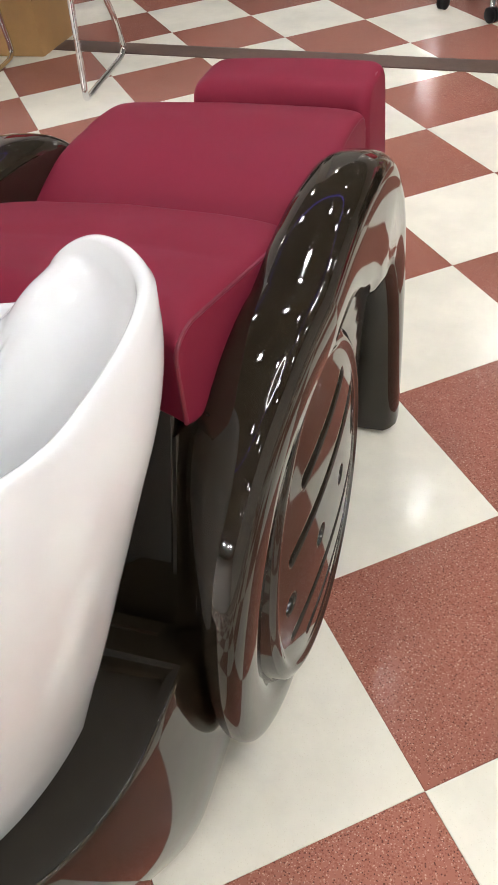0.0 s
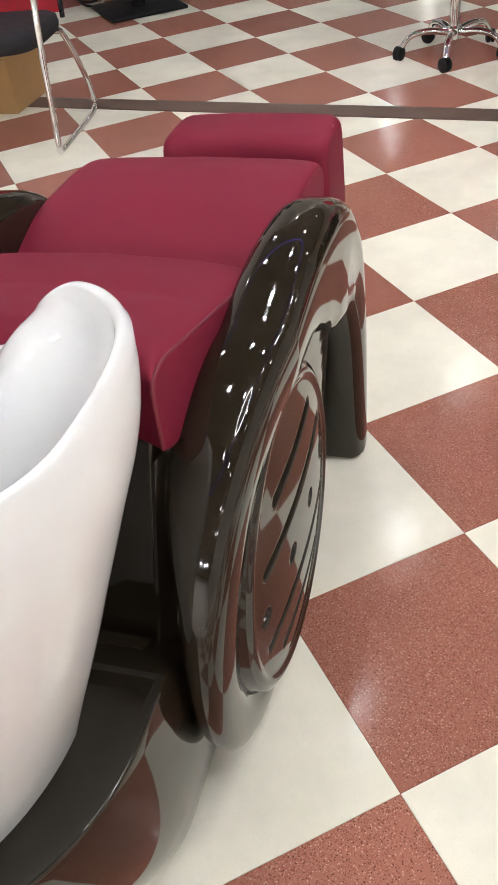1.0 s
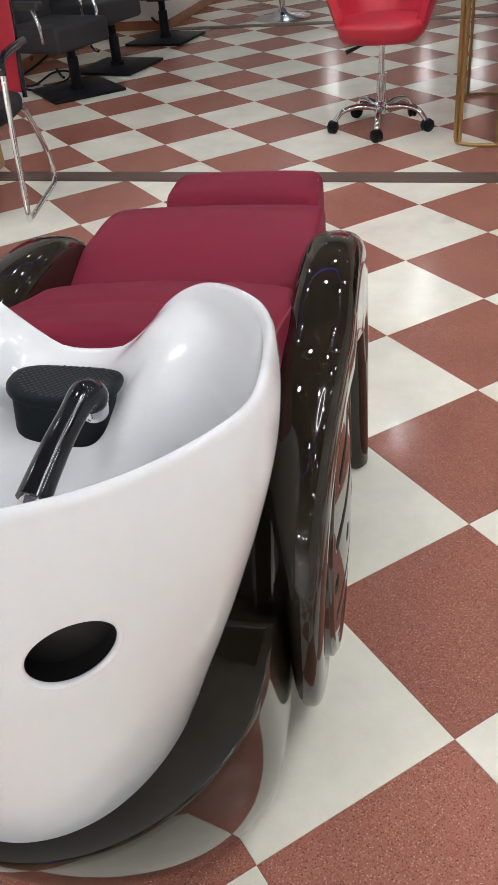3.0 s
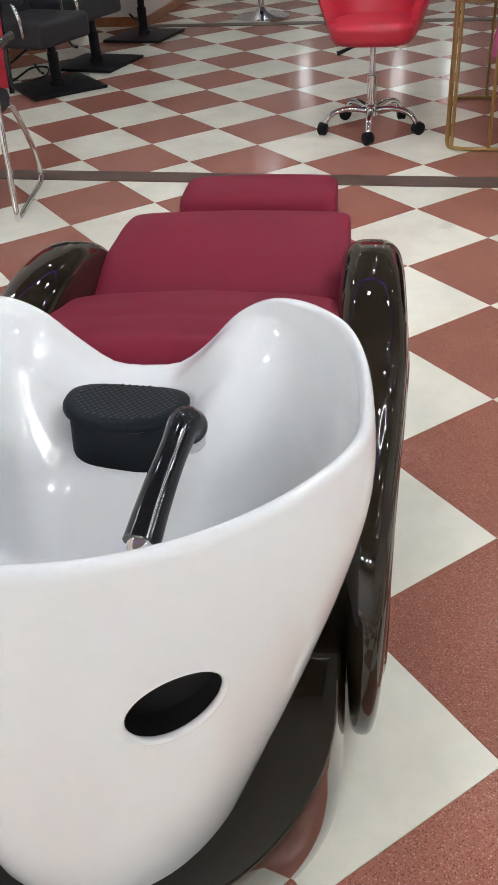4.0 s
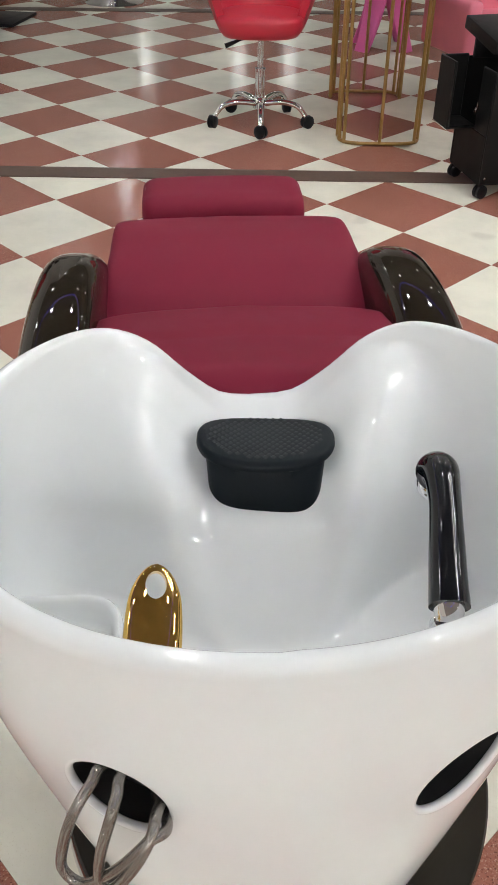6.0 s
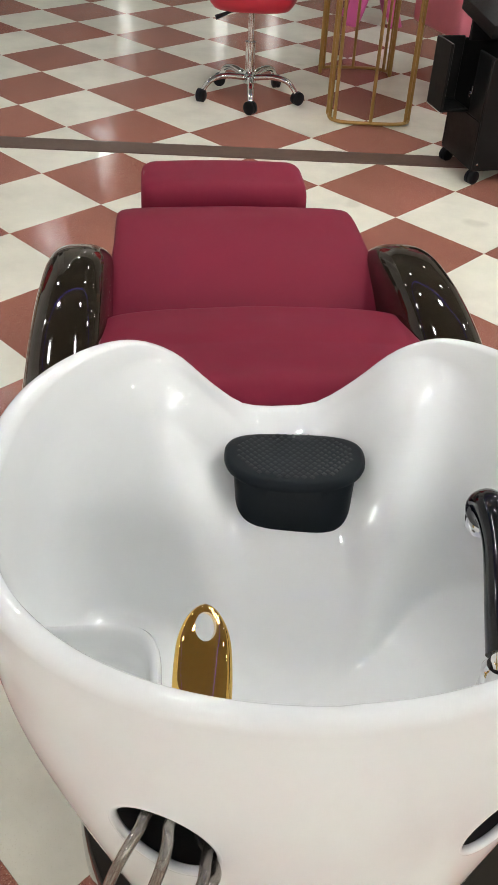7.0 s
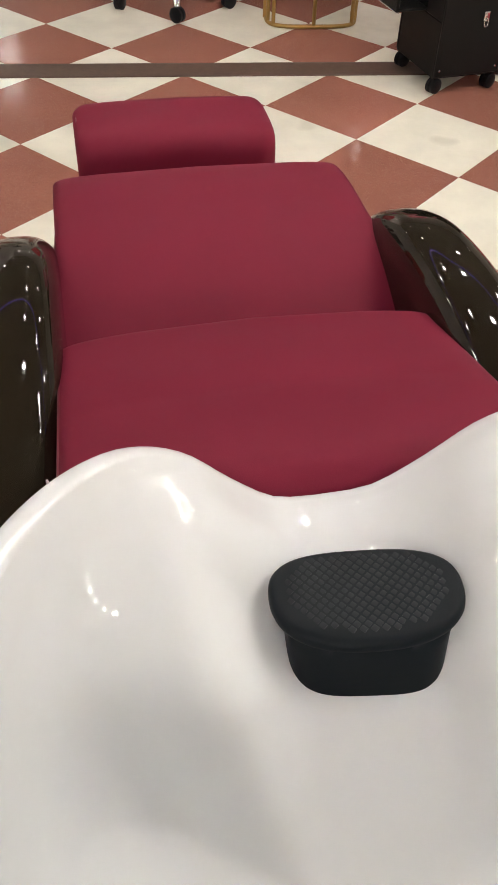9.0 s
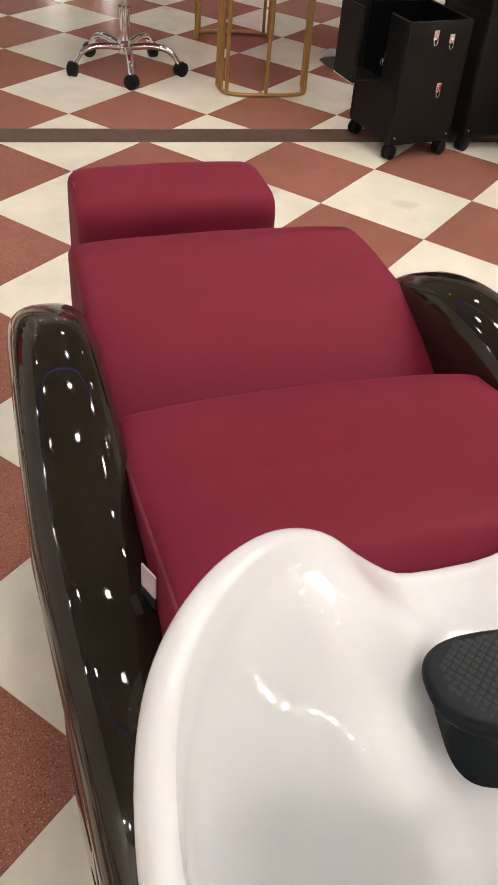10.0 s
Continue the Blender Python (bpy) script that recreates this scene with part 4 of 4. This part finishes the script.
def trolley(name, m, open_flap, label):
    ob = thing(name, label, "case trolley", "black case trolleys", m)
    w, d, z0, z1 = 0.27, 0.31, 0.065, 0.50
    part("side", block((w, d, 0.012), (0, 0, z0), 0.002, 1), M_TROLLEY, ob)
    part("front", block((w, 0.012, z1 - z0), (0, -d / 2, (z0 + z1) / 2), 0.003, 1), M_TROLLEY, ob)
    part("back", block((w, 0.012, z1 - z0), (0, d / 2, (z0 + z1) / 2), 0.003, 1), M_TROLLEY, ob)
    part("side", block((0.012, d - 0.014, z1 - z0), (w / 2 - 0.006, 0, (z0 + z1) / 2), 0.003, 1), M_TROLLEY, ob)
    if open_flap:
        part("side", block((0.012, d - 0.014, 0.19), (-w / 2 + 0.006, 0, z0 + 0.095), 0.003, 1), M_TROLLEY, ob)
        part("side", block((0.012, 0.12, z1 - z0 - 0.19), (-w / 2 + 0.006, -d / 2 + 0.067, z0 + 0.19 + (z1 - z0 - 0.19) / 2), 0.003, 1), M_TROLLEY, ob)
        tray = part("open_tray", block((0.012, 0.15, 0.26), (-w / 2 - 0.115, 0.05, 0.39), 0.003, 1), M_TROLLEY, ob, "black open drawer tray")
        part("tray_floor", block((0.12, 0.15, 0.012), (-w / 2 - 0.056, 0.05, 0.265), 0.003, 1), M_TROLLEY, tray)
        part("tray_side", block((0.12, 0.012, 0.25), (-w / 2 - 0.056, 0.13, 0.39), 0.003, 1), M_TROLLEY, tray)
        part("tray_edge", block((0.014, 0.152, 0.005), (-w / 2 - 0.115, 0.05, 0.258), 0.001, 1), M_CHROME, tray)
        part("lid", block((w, d, 0.05), (0.0, 0.05, 0.60), 0.006, 2, Matrix.Rotation(radians(8), 4, "X")), M_TROLLEY, ob)
        part("lid_hinge", block((w * 0.8, 0.02, 0.1), (0.0, d / 2 - 0.02, 0.545), 0.003, 1), M_BLACK_METAL, ob)
    else:
        part("side", block((0.012, d - 0.014, z1 - z0), (-w / 2 + 0.006, 0, (z0 + z1) / 2), 0.003, 1), M_TROLLEY, ob)
        part("lid", block((w + 0.004, d + 0.004, 0.16), (0, 0, z1 + 0.082), 0.006, 2), M_TROLLEY, ob)
    for x, y, z, face in ((-0.02, -d / 2 - 0.008, 0.455, 0), (0.05, -d / 2 - 0.008, 0.44, 0), (0.035, -d / 2 - 0.008, 0.27, 0), (-w / 2 - 0.004, -0.03, 0.35, 1)):
        latch = part("latch", block((0.022, 0.008, 0.034), (0, 0, 0), 0.003, 2), M_CHROME, ob, "small chrome latch")
        latch.matrix_basis = pose(x, y, z, 0, 0, -90 if face else 0)
        part("clasp_loop", tube([(0.008 * math.cos(t), -0.006, -0.02 + 0.014 * math.sin(t)) for t in [2 * math.pi * i / 16 for i in range(17)]], 0.0016, 6), M_CHROME, latch)
    for x in (-w / 2 + 0.02, w / 2 - 0.02):
        for y in (-d / 2 + 0.02, d / 2 - 0.02):
            caster(ob, x, y, 0.028, 20)
    for x in (-w / 2 + 0.018, w / 2 - 0.018):
        part("rivet", lathe([(0.001, 0.0), (0.005, 0.0), (0.004, 0.003), (0.001, 0.004)], 12, (x, 0, 0)), M_CHROME, ob).matrix_basis = pose(0, -d / 2 - 0.006, 0.09, 90, 0, 0)
    return ob


trolley("case_trolley", pose(0.445, 2.80, 0, 0, 0, 13), True, "black trolley case with its side tray pulled open")
trolley("case_trolley", pose(0.79, 2.88, 0, 0, 0, 10), False, "closed black trolley case on casters")


def pink_chair():
    ob = thing("salon_chair", "pink leatherette salon chair on round chrome base", "chair", m=pose(0.64, 3.84, 0, 0, 0, 20))
    part("base_disc", lathe([(0.001, 0.0), (0.25, 0.0), (0.252, 0.006), (0.23, 0.016), (0.12, 0.028), (0.05, 0.045), (0.035, 0.07), (0.001, 0.07)], 48), M_CHROME, ob, "round chrome floor disc")
    part("column", lathe([(0.034, 0.06), (0.034, 0.33), (0.001, 0.33)], 24), M_CHROME, ob)
    rings = []
    for z, g in ((0.325, 0.82), (0.34, 0.95), (0.38, 1.0), (0.46, 1.0), (0.485, 0.95), (0.49, 0.7)):
        rings.append([(a * g, b * g, z) for a, b in superellipse(0.27, 0.26, 3.4, 40)])
    part("seat", loft(rings), M_PINK, ob, "", 60)
    part("backrest", block((0.5, 0.09, 0.42), (0, 0.26, 0.66), 0.04, 4), M_PINK, ob)
    for s in (-1, 1):
        part("arm", block((0.08, 0.46, 0.26), (s * 0.29, 0.02, 0.47), 0.035, 4), M_PINK, ob)
    return ob


pink_chair()


def pink_stool():
    ob = thing("plastic_stool", "magenta pink moulded plastic stool with flared legs", "stool", m=pose(0.24, 5.5, 0))
    part("seat", lathe([(0.001, 0.42), (0.14, 0.42), (0.15, 0.43), (0.148, 0.445), (0.13, 0.45), (0.001, 0.445)], 32), M_PINK_PLASTIC, ob)
    for k in range(4):
        a = radians(45 + 90 * k)
        c, s = math.cos(a), math.sin(a)
        rings = []
        for i in range(13):
            f = i / 12
            z = 0.425 * (1 - f)
            r = 0.085 + 0.13 * f ** 1.7
            w, th = 0.105 - 0.02 * f + 0.03 * (1 - f), 0.02
            rings.append([(r * c + x * -s + y * c, r * s + x * c + y * s, z) for x, y in superellipse(w / 1.5, th, 4, 20)])
        part("leg", loft(rings), M_PINK_PLASTIC, ob)
    return ob


pink_stool()


def visitor_chair():
    """Cantilever chair: chrome side loops, black seat, red mesh back."""
    ob = thing("visitor_chair", "red mesh visitor chair with black seat and chrome frame", "chair", m=pose(-2.25, 2.463, 0, 0, 0, 12.5))
    for s in (-1, 1):
        x = s * 0.265
        pts = smooth_path([(x, -0.16, 0.60), (x, -0.21, 0.40), (x, -0.25, 0.12), (x, -0.262, 0.03), (x, -0.235, 0.0125), (x, -0.1, 0.0125), (x, 0.16, 0.0125), (x, 0.235, 0.02), (x, 0.262, 0.055), (x * 0.97, 0.22, 0.2), (x * 0.86, 0.16, 0.36), (x * 0.8, 0.14, 0.385)], 8)
        part("frame_loop", tube(pts, 0.0125, 14), M_CHROME, ob, "chrome tube side frame")
        pts = smooth_path([(x, -0.165, 0.585), (x, -0.15, 0.63), (x, -0.08, 0.65), (x, 0.1, 0.652), (x * 0.98, 0.24, 0.645)], 6)
        part("arm_pad", tube(pts, 0.019, 12, None, 0.8), M_BLACK_GLOSS, ob, "black plastic arm pad")
    part("cross_tube", tube([(-0.22, 0.14, 0.383), (0.22, 0.14, 0.383)], 0.0115, 12), M_CHROME, ob)
    rings = []
    for z, g in ((0.385, 0.9), (0.392, 0.97), (0.42, 1.0), (0.445, 0.98), (0.455, 0.9), (0.458, 0.6)):
        rings.append([(a * g, b * g, z) for a, b in superellipse(0.235, 0.235, 4, 40)])
    part("seat", loft(rings), M_BLACK_FABRIC, ob, "black fabric seat", 60)
    rings = []
    for i in range(15):
        f = i / 14
        z = 0.44 + 0.50 * f
        y = 0.215 + 0.10 * f - 0.03 * math.sin(math.pi * f)
        w = 0.22 + 0.01 * math.sin(math.pi * f)
        rings.append([(a, y + b + 0.03 * (1 - (a / w) ** 2), z) for a, b in superellipse(w, 0.012, 5, 40)])
    part("mesh_back", loft(rings), M_RED_MESH, ob, "red mesh back panel", 60)
    for s in (-1, 1):
        part("back_post", tube(smooth_path([(s * 0.225, 0.2, 0.42), (s * 0.228, 0.225, 0.6), (s * 0.228, 0.28, 0.8), (s * 0.225, 0.315, 0.94)], 6), 0.011, 10), M_BLACK_GLOSS, ob)
    return ob


visitor_chair()

box = thing("cardboard_box", "plain brown cardboard box standing behind the chair", "box", m=pose(-2.66, 2.86, 0, 0, 0, 6))
part("carton", block((0.42, 0.34, 0.24), (0, 0, 0.122), 0.004, 2), M_CARD, box)
part("flap", block((0.42, 0.165, 0.004), (0, -0.085, 0.246), 0.001, 1), M_CARD, box)
part("flap", block((0.42, 0.165, 0.004), (0, 0.085, 0.246), 0.001, 1), M_CARD, box)


def styling_chair(m, turn, label, off=0.0, back=0.0, drop=0.0):
    ob = thing("styling_chair", label, "chair", "styling chairs along the wall", m)
    part("base_plate", block((0.50, 0.50, 0.022), (0, 0, 0.013), 0.008, 2), M_BLACK_METAL, ob, "square black steel floor plate")
    part("column", lathe([(0.05, 0.02), (0.05, 0.05), (0.036, 0.055), (0.036, 0.22), (0.027, 0.225), (0.027, 0.31 - drop), (0.001, 0.31 - drop)], 24), M_BLACK_METAL, ob)
    t = Matrix.Rotation(radians(turn), 4, "Z") @ Matrix.Translation((off, back, -drop))

    def put_part(name, bm, mat):
        bm.transform(t)
        return part(name, bm, mat, ob, "", 60)
    put_part("mount", block((0.2, 0.16, 0.05), (0, 0, 0.325), 0.01, 2), M_BLACK_METAL)
    put_part("seat", block((0.52, 0.5, 0.15), (0, 0, 0.405), 0.035, 4), M_GREY_VINYL)
    put_part("backrest", block((0.5, 0.1, 0.5), (0, 0.27, 0.70), 0.04, 4), M_GREY_VINYL)
    for s in (-1, 1):
        put_part("arm", block((0.06, 0.42, 0.05), (s * 0.28, 0.03, 0.62), 0.02, 3), M_GREY_VINYL)
        put_part("arm_post", tube(smooth_path([(s * 0.255, -0.12, 0.40), (s * 0.285, -0.14, 0.5), (s * 0.28, -0.1, 0.6)], 5), 0.012, 10), M_CHROME)
    put_part("pump_lever", tube(smooth_path([(0.05, 0.05, 0.12), (0.16, 0.17, 0.1), (0.22, 0.26, 0.13)], 5), 0.009, 8), M_BLACK_METAL)
    return ob


styling_chair(pose(-2.73, 4.59, 0, 0, 0, 44), 30, "dark grey styling chair on turned square black plate", 0.05, 0.15, 0.06)
styling_chair(pose(-2.71, 5.27, 0, 0, 0, -10), 85, "dark grey styling chair on square black plate", 0.0, 0.15, 0.02)
styling_chair(pose(-2.67, 6.25, 0, 0, 0, -8), 85, "dark grey styling chair near the wall pier")

cable = thing("power_cable", "black power cable lying in loops by the skirting", "cable")
part("cord", tube(smooth_path([(-3.42, 5.0, 0.012), (-3.3, 4.8, 0.012), (-3.12, 4.72, 0.02), (-3.05, 4.9, 0.06), (-3.0, 5.05, 0.03), (-2.95, 4.85, 0.012), (-3.1, 4.62, 0.012), (-3.25, 4.75, 0.05), (-3.2, 4.95, 0.1), (-3.05, 5.0, 0.2)], 8), 0.007, 8), M_BLACK_METAL, cable)

stool = thing("bar_stool", "stool with round chrome disc base and column", "stool", m=pose(-1.86, 7.06, 0))
part("base_disc", lathe([(0.001, 0.0), (0.245, 0.0), (0.247, 0.006), (0.2, 0.02), (0.08, 0.035), (0.045, 0.05), (0.03, 0.08), (0.001, 0.08)], 40), M_CHROME, stool)
part("column", lathe([(0.028, 0.07), (0.028, 0.45), (0.001, 0.45)], 20), M_CHROME, stool)
part("seat", lathe([(0.001, 0.45), (0.18, 0.45), (0.2, 0.47), (0.2, 0.51), (0.18, 0.53), (0.001, 0.535)], 32), M_GREY_VINYL, stool)

tub = thing("foot_tub", "red plastic tub with a grey ring on its side", "tub", m=pose(1.02, 2.47, 0, 0, 0, 20))
rings = [[(a * g, b * g, z) for a, b in superellipse(0.2, 0.17, 4, 40)] for z, g in ((0.0, 0.86), (0.01, 0.9), (0.15, 0.97), (0.2, 1.0), (0.21, 1.02), (0.212, 0.96), (0.19, 0.93), (0.05, 0.84), (0.04, 0.5))]
part("shell", loft(rings), M_RED_VINYL, tub, "", 50)
ring = part("ring", tube([(0.045 * math.cos(t), 0, 0.045 * math.sin(t)) for t in [2 * math.pi * i / 28 for i in range(29)]], 0.009, 8), M_STEEL, tub, "grey ring")
ring.matrix_basis = pose(-0.19, -0.03, 0.12, 0, 0, 90)

# ---- ceiling lights ----


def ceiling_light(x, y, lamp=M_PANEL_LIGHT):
    ob = thing("ceiling_light", "unseen small square recessed ceiling panel light", "ceiling light", "ceiling panel lights", pose(x, y, H))
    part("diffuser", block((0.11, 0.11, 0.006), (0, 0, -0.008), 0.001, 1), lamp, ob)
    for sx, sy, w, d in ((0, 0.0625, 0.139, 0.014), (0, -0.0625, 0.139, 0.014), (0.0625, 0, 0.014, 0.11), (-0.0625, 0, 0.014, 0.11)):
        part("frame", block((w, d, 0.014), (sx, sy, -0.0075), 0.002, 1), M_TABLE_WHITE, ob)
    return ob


def oblong_fill_light(x, y):
    ob = thing("ceiling_light", "small oblong white fill light, added unseen on the ceiling", "ceiling light", "oblong ceiling lights", pose(x, y, H))
    part("diffuser", block((0.22, 0.14, 0.006), (0, 0, -0.008), 0.001, 1), M_OBLONG_FILL, ob)
    for sx, sy, w, d in ((0, 0.08, 0.26, 0.02), (0, -0.08, 0.26, 0.02), (0.12, 0, 0.02, 0.14), (-0.12, 0, 0.02, 0.14)):
        part("frame", block((w, d, 0.014), (sx, sy, -0.0075), 0.002, 1), M_TABLE_WHITE, ob)
    return ob


# unseen row added behind the camera as fill for the basin's outer wall
for i in range(6):
    oblong_fill_light(-3.0 + 1.0 * i, -5.3)
# four unseen lamps added as fill for the basin's right side
for x in (2.9, 3.9):
    for y in (-3.0, -1.9):
        ceiling_light(x, y)
# unseen grid assumed from glints in the lacquer, with strengths tuned by area
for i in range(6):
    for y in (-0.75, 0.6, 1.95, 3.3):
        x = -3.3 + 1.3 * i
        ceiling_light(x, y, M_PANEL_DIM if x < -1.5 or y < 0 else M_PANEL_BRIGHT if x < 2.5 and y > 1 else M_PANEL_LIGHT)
for i in range(4):
    for y in (5.2, 8.0):
        ceiling_light(-2.7 + 2.1 * i, y)

ceiling_light(-2.55, 10.9, M_PANEL_BRIGHT)


def wall_light(x, z):
    ob = thing("wall_light", "upright white light box on the far wall", "wall light", "far wall lights", pose(x, Y1 - 0.03, z))
    part("diffuser", block((0.13, 0.04, 0.36), (0, -0.012, 0), 0.006, 2), M_WALL_LIGHT, ob)
    part("back_plate", block((0.17, 0.025, 0.42), (0, 0.017, 0), 0.004, 2), M_TABLE_WHITE, ob)
    return ob


for x in (-2.38, -1.0, -0.25):
    wall_light(x, 1.72)

ring_light = thing("ring_light", "white oval ring lamp under the ceiling", "ceiling light")
part("tube", tube([(1.22 + 0.36 * math.cos(t), 0.4 + 0.55 * math.sin(t), 2.9) for t in [2 * math.pi * i / 64 for i in range(65)]], 0.025, 8), M_RING_LIGHT, ring_light)
cove = thing("cove_light", "thin blue light line round the ceiling", "ceiling light")
part("strip", tube([(-0.6 + 2.3 * math.cos(t), 1.2 + 3.0 * math.sin(t), 2.96) for t in [2 * math.pi * i / 96 for i in range(97)]], 0.016, 6), M_BLUE_LIGHT, cove)

# ---- floor tiles, the nearest as pieces of their own ----


def tile_mesh(material):
    h = S / 2 - 0.0003
    b = 0.0006
    rings = [[(x * h, y * h, -0.006) for x, y in ((-1, -1), (1, -1), (1, 1), (-1, 1))],
             [(x * h, y * h, -b) for x, y in ((-1, -1), (1, -1), (1, 1), (-1, 1))],
             [(x * (h - b), y * (h - b), 0.0) for x, y in ((-1, -1), (1, -1), (1, 1), (-1, 1))]]
    return finish(loft(rings), material, 20)


TILE = {0: tile_mesh(M_WHITE_TILE), 1: tile_mesh(M_RED_TILE)}
cells = []
for i in range(-40, 60):
    for j in range(-60, 40):
        x, y = (i + j + 1) * R, (i - j) * R
        if X0 < x < X1 and Y0 < y < Y1:
            cells.append(((x + 0.6) ** 2 + (y - 1.6) ** 2 * 0.6, x, y, (i + j) % 2))
cells.sort()
for _, x, y, colour in cells[:300]:
    ob = part("tile", TILE[colour], None, floor)
    ob.matrix_basis = pose(x, y, 0, 0, 0, 45)
for colour, mat in ((0, M_WHITE_TILE), (1, M_RED_TILE)):
    verts, faces = [], []
    k = R - 0.0008
    for _, x, y, c in cells[300:]:
        if c == colour:
            n0 = len(verts)
            verts += [(x, y - k, 0), (x + k, y, 0), (x, y + k, 0), (x - k, y, 0), (x, y - k, -0.006), (x + k, y, -0.006), (x, y + k, -0.006), (x - k, y, -0.006)]
            faces += [(n0, n0 + 1, n0 + 2, n0 + 3)] + [(n0 + a, n0 + 4 + a, n0 + 4 + (a + 1) % 4, n0 + (a + 1) % 4) for a in range(4)]
    me = bpy.data.meshes.new("mesh")
    me.from_pydata(verts, [], faces)
    me.materials.append(mat)
    ob = part("far_tiles", me, None, floor)
    ob["kind"] = "stuff"
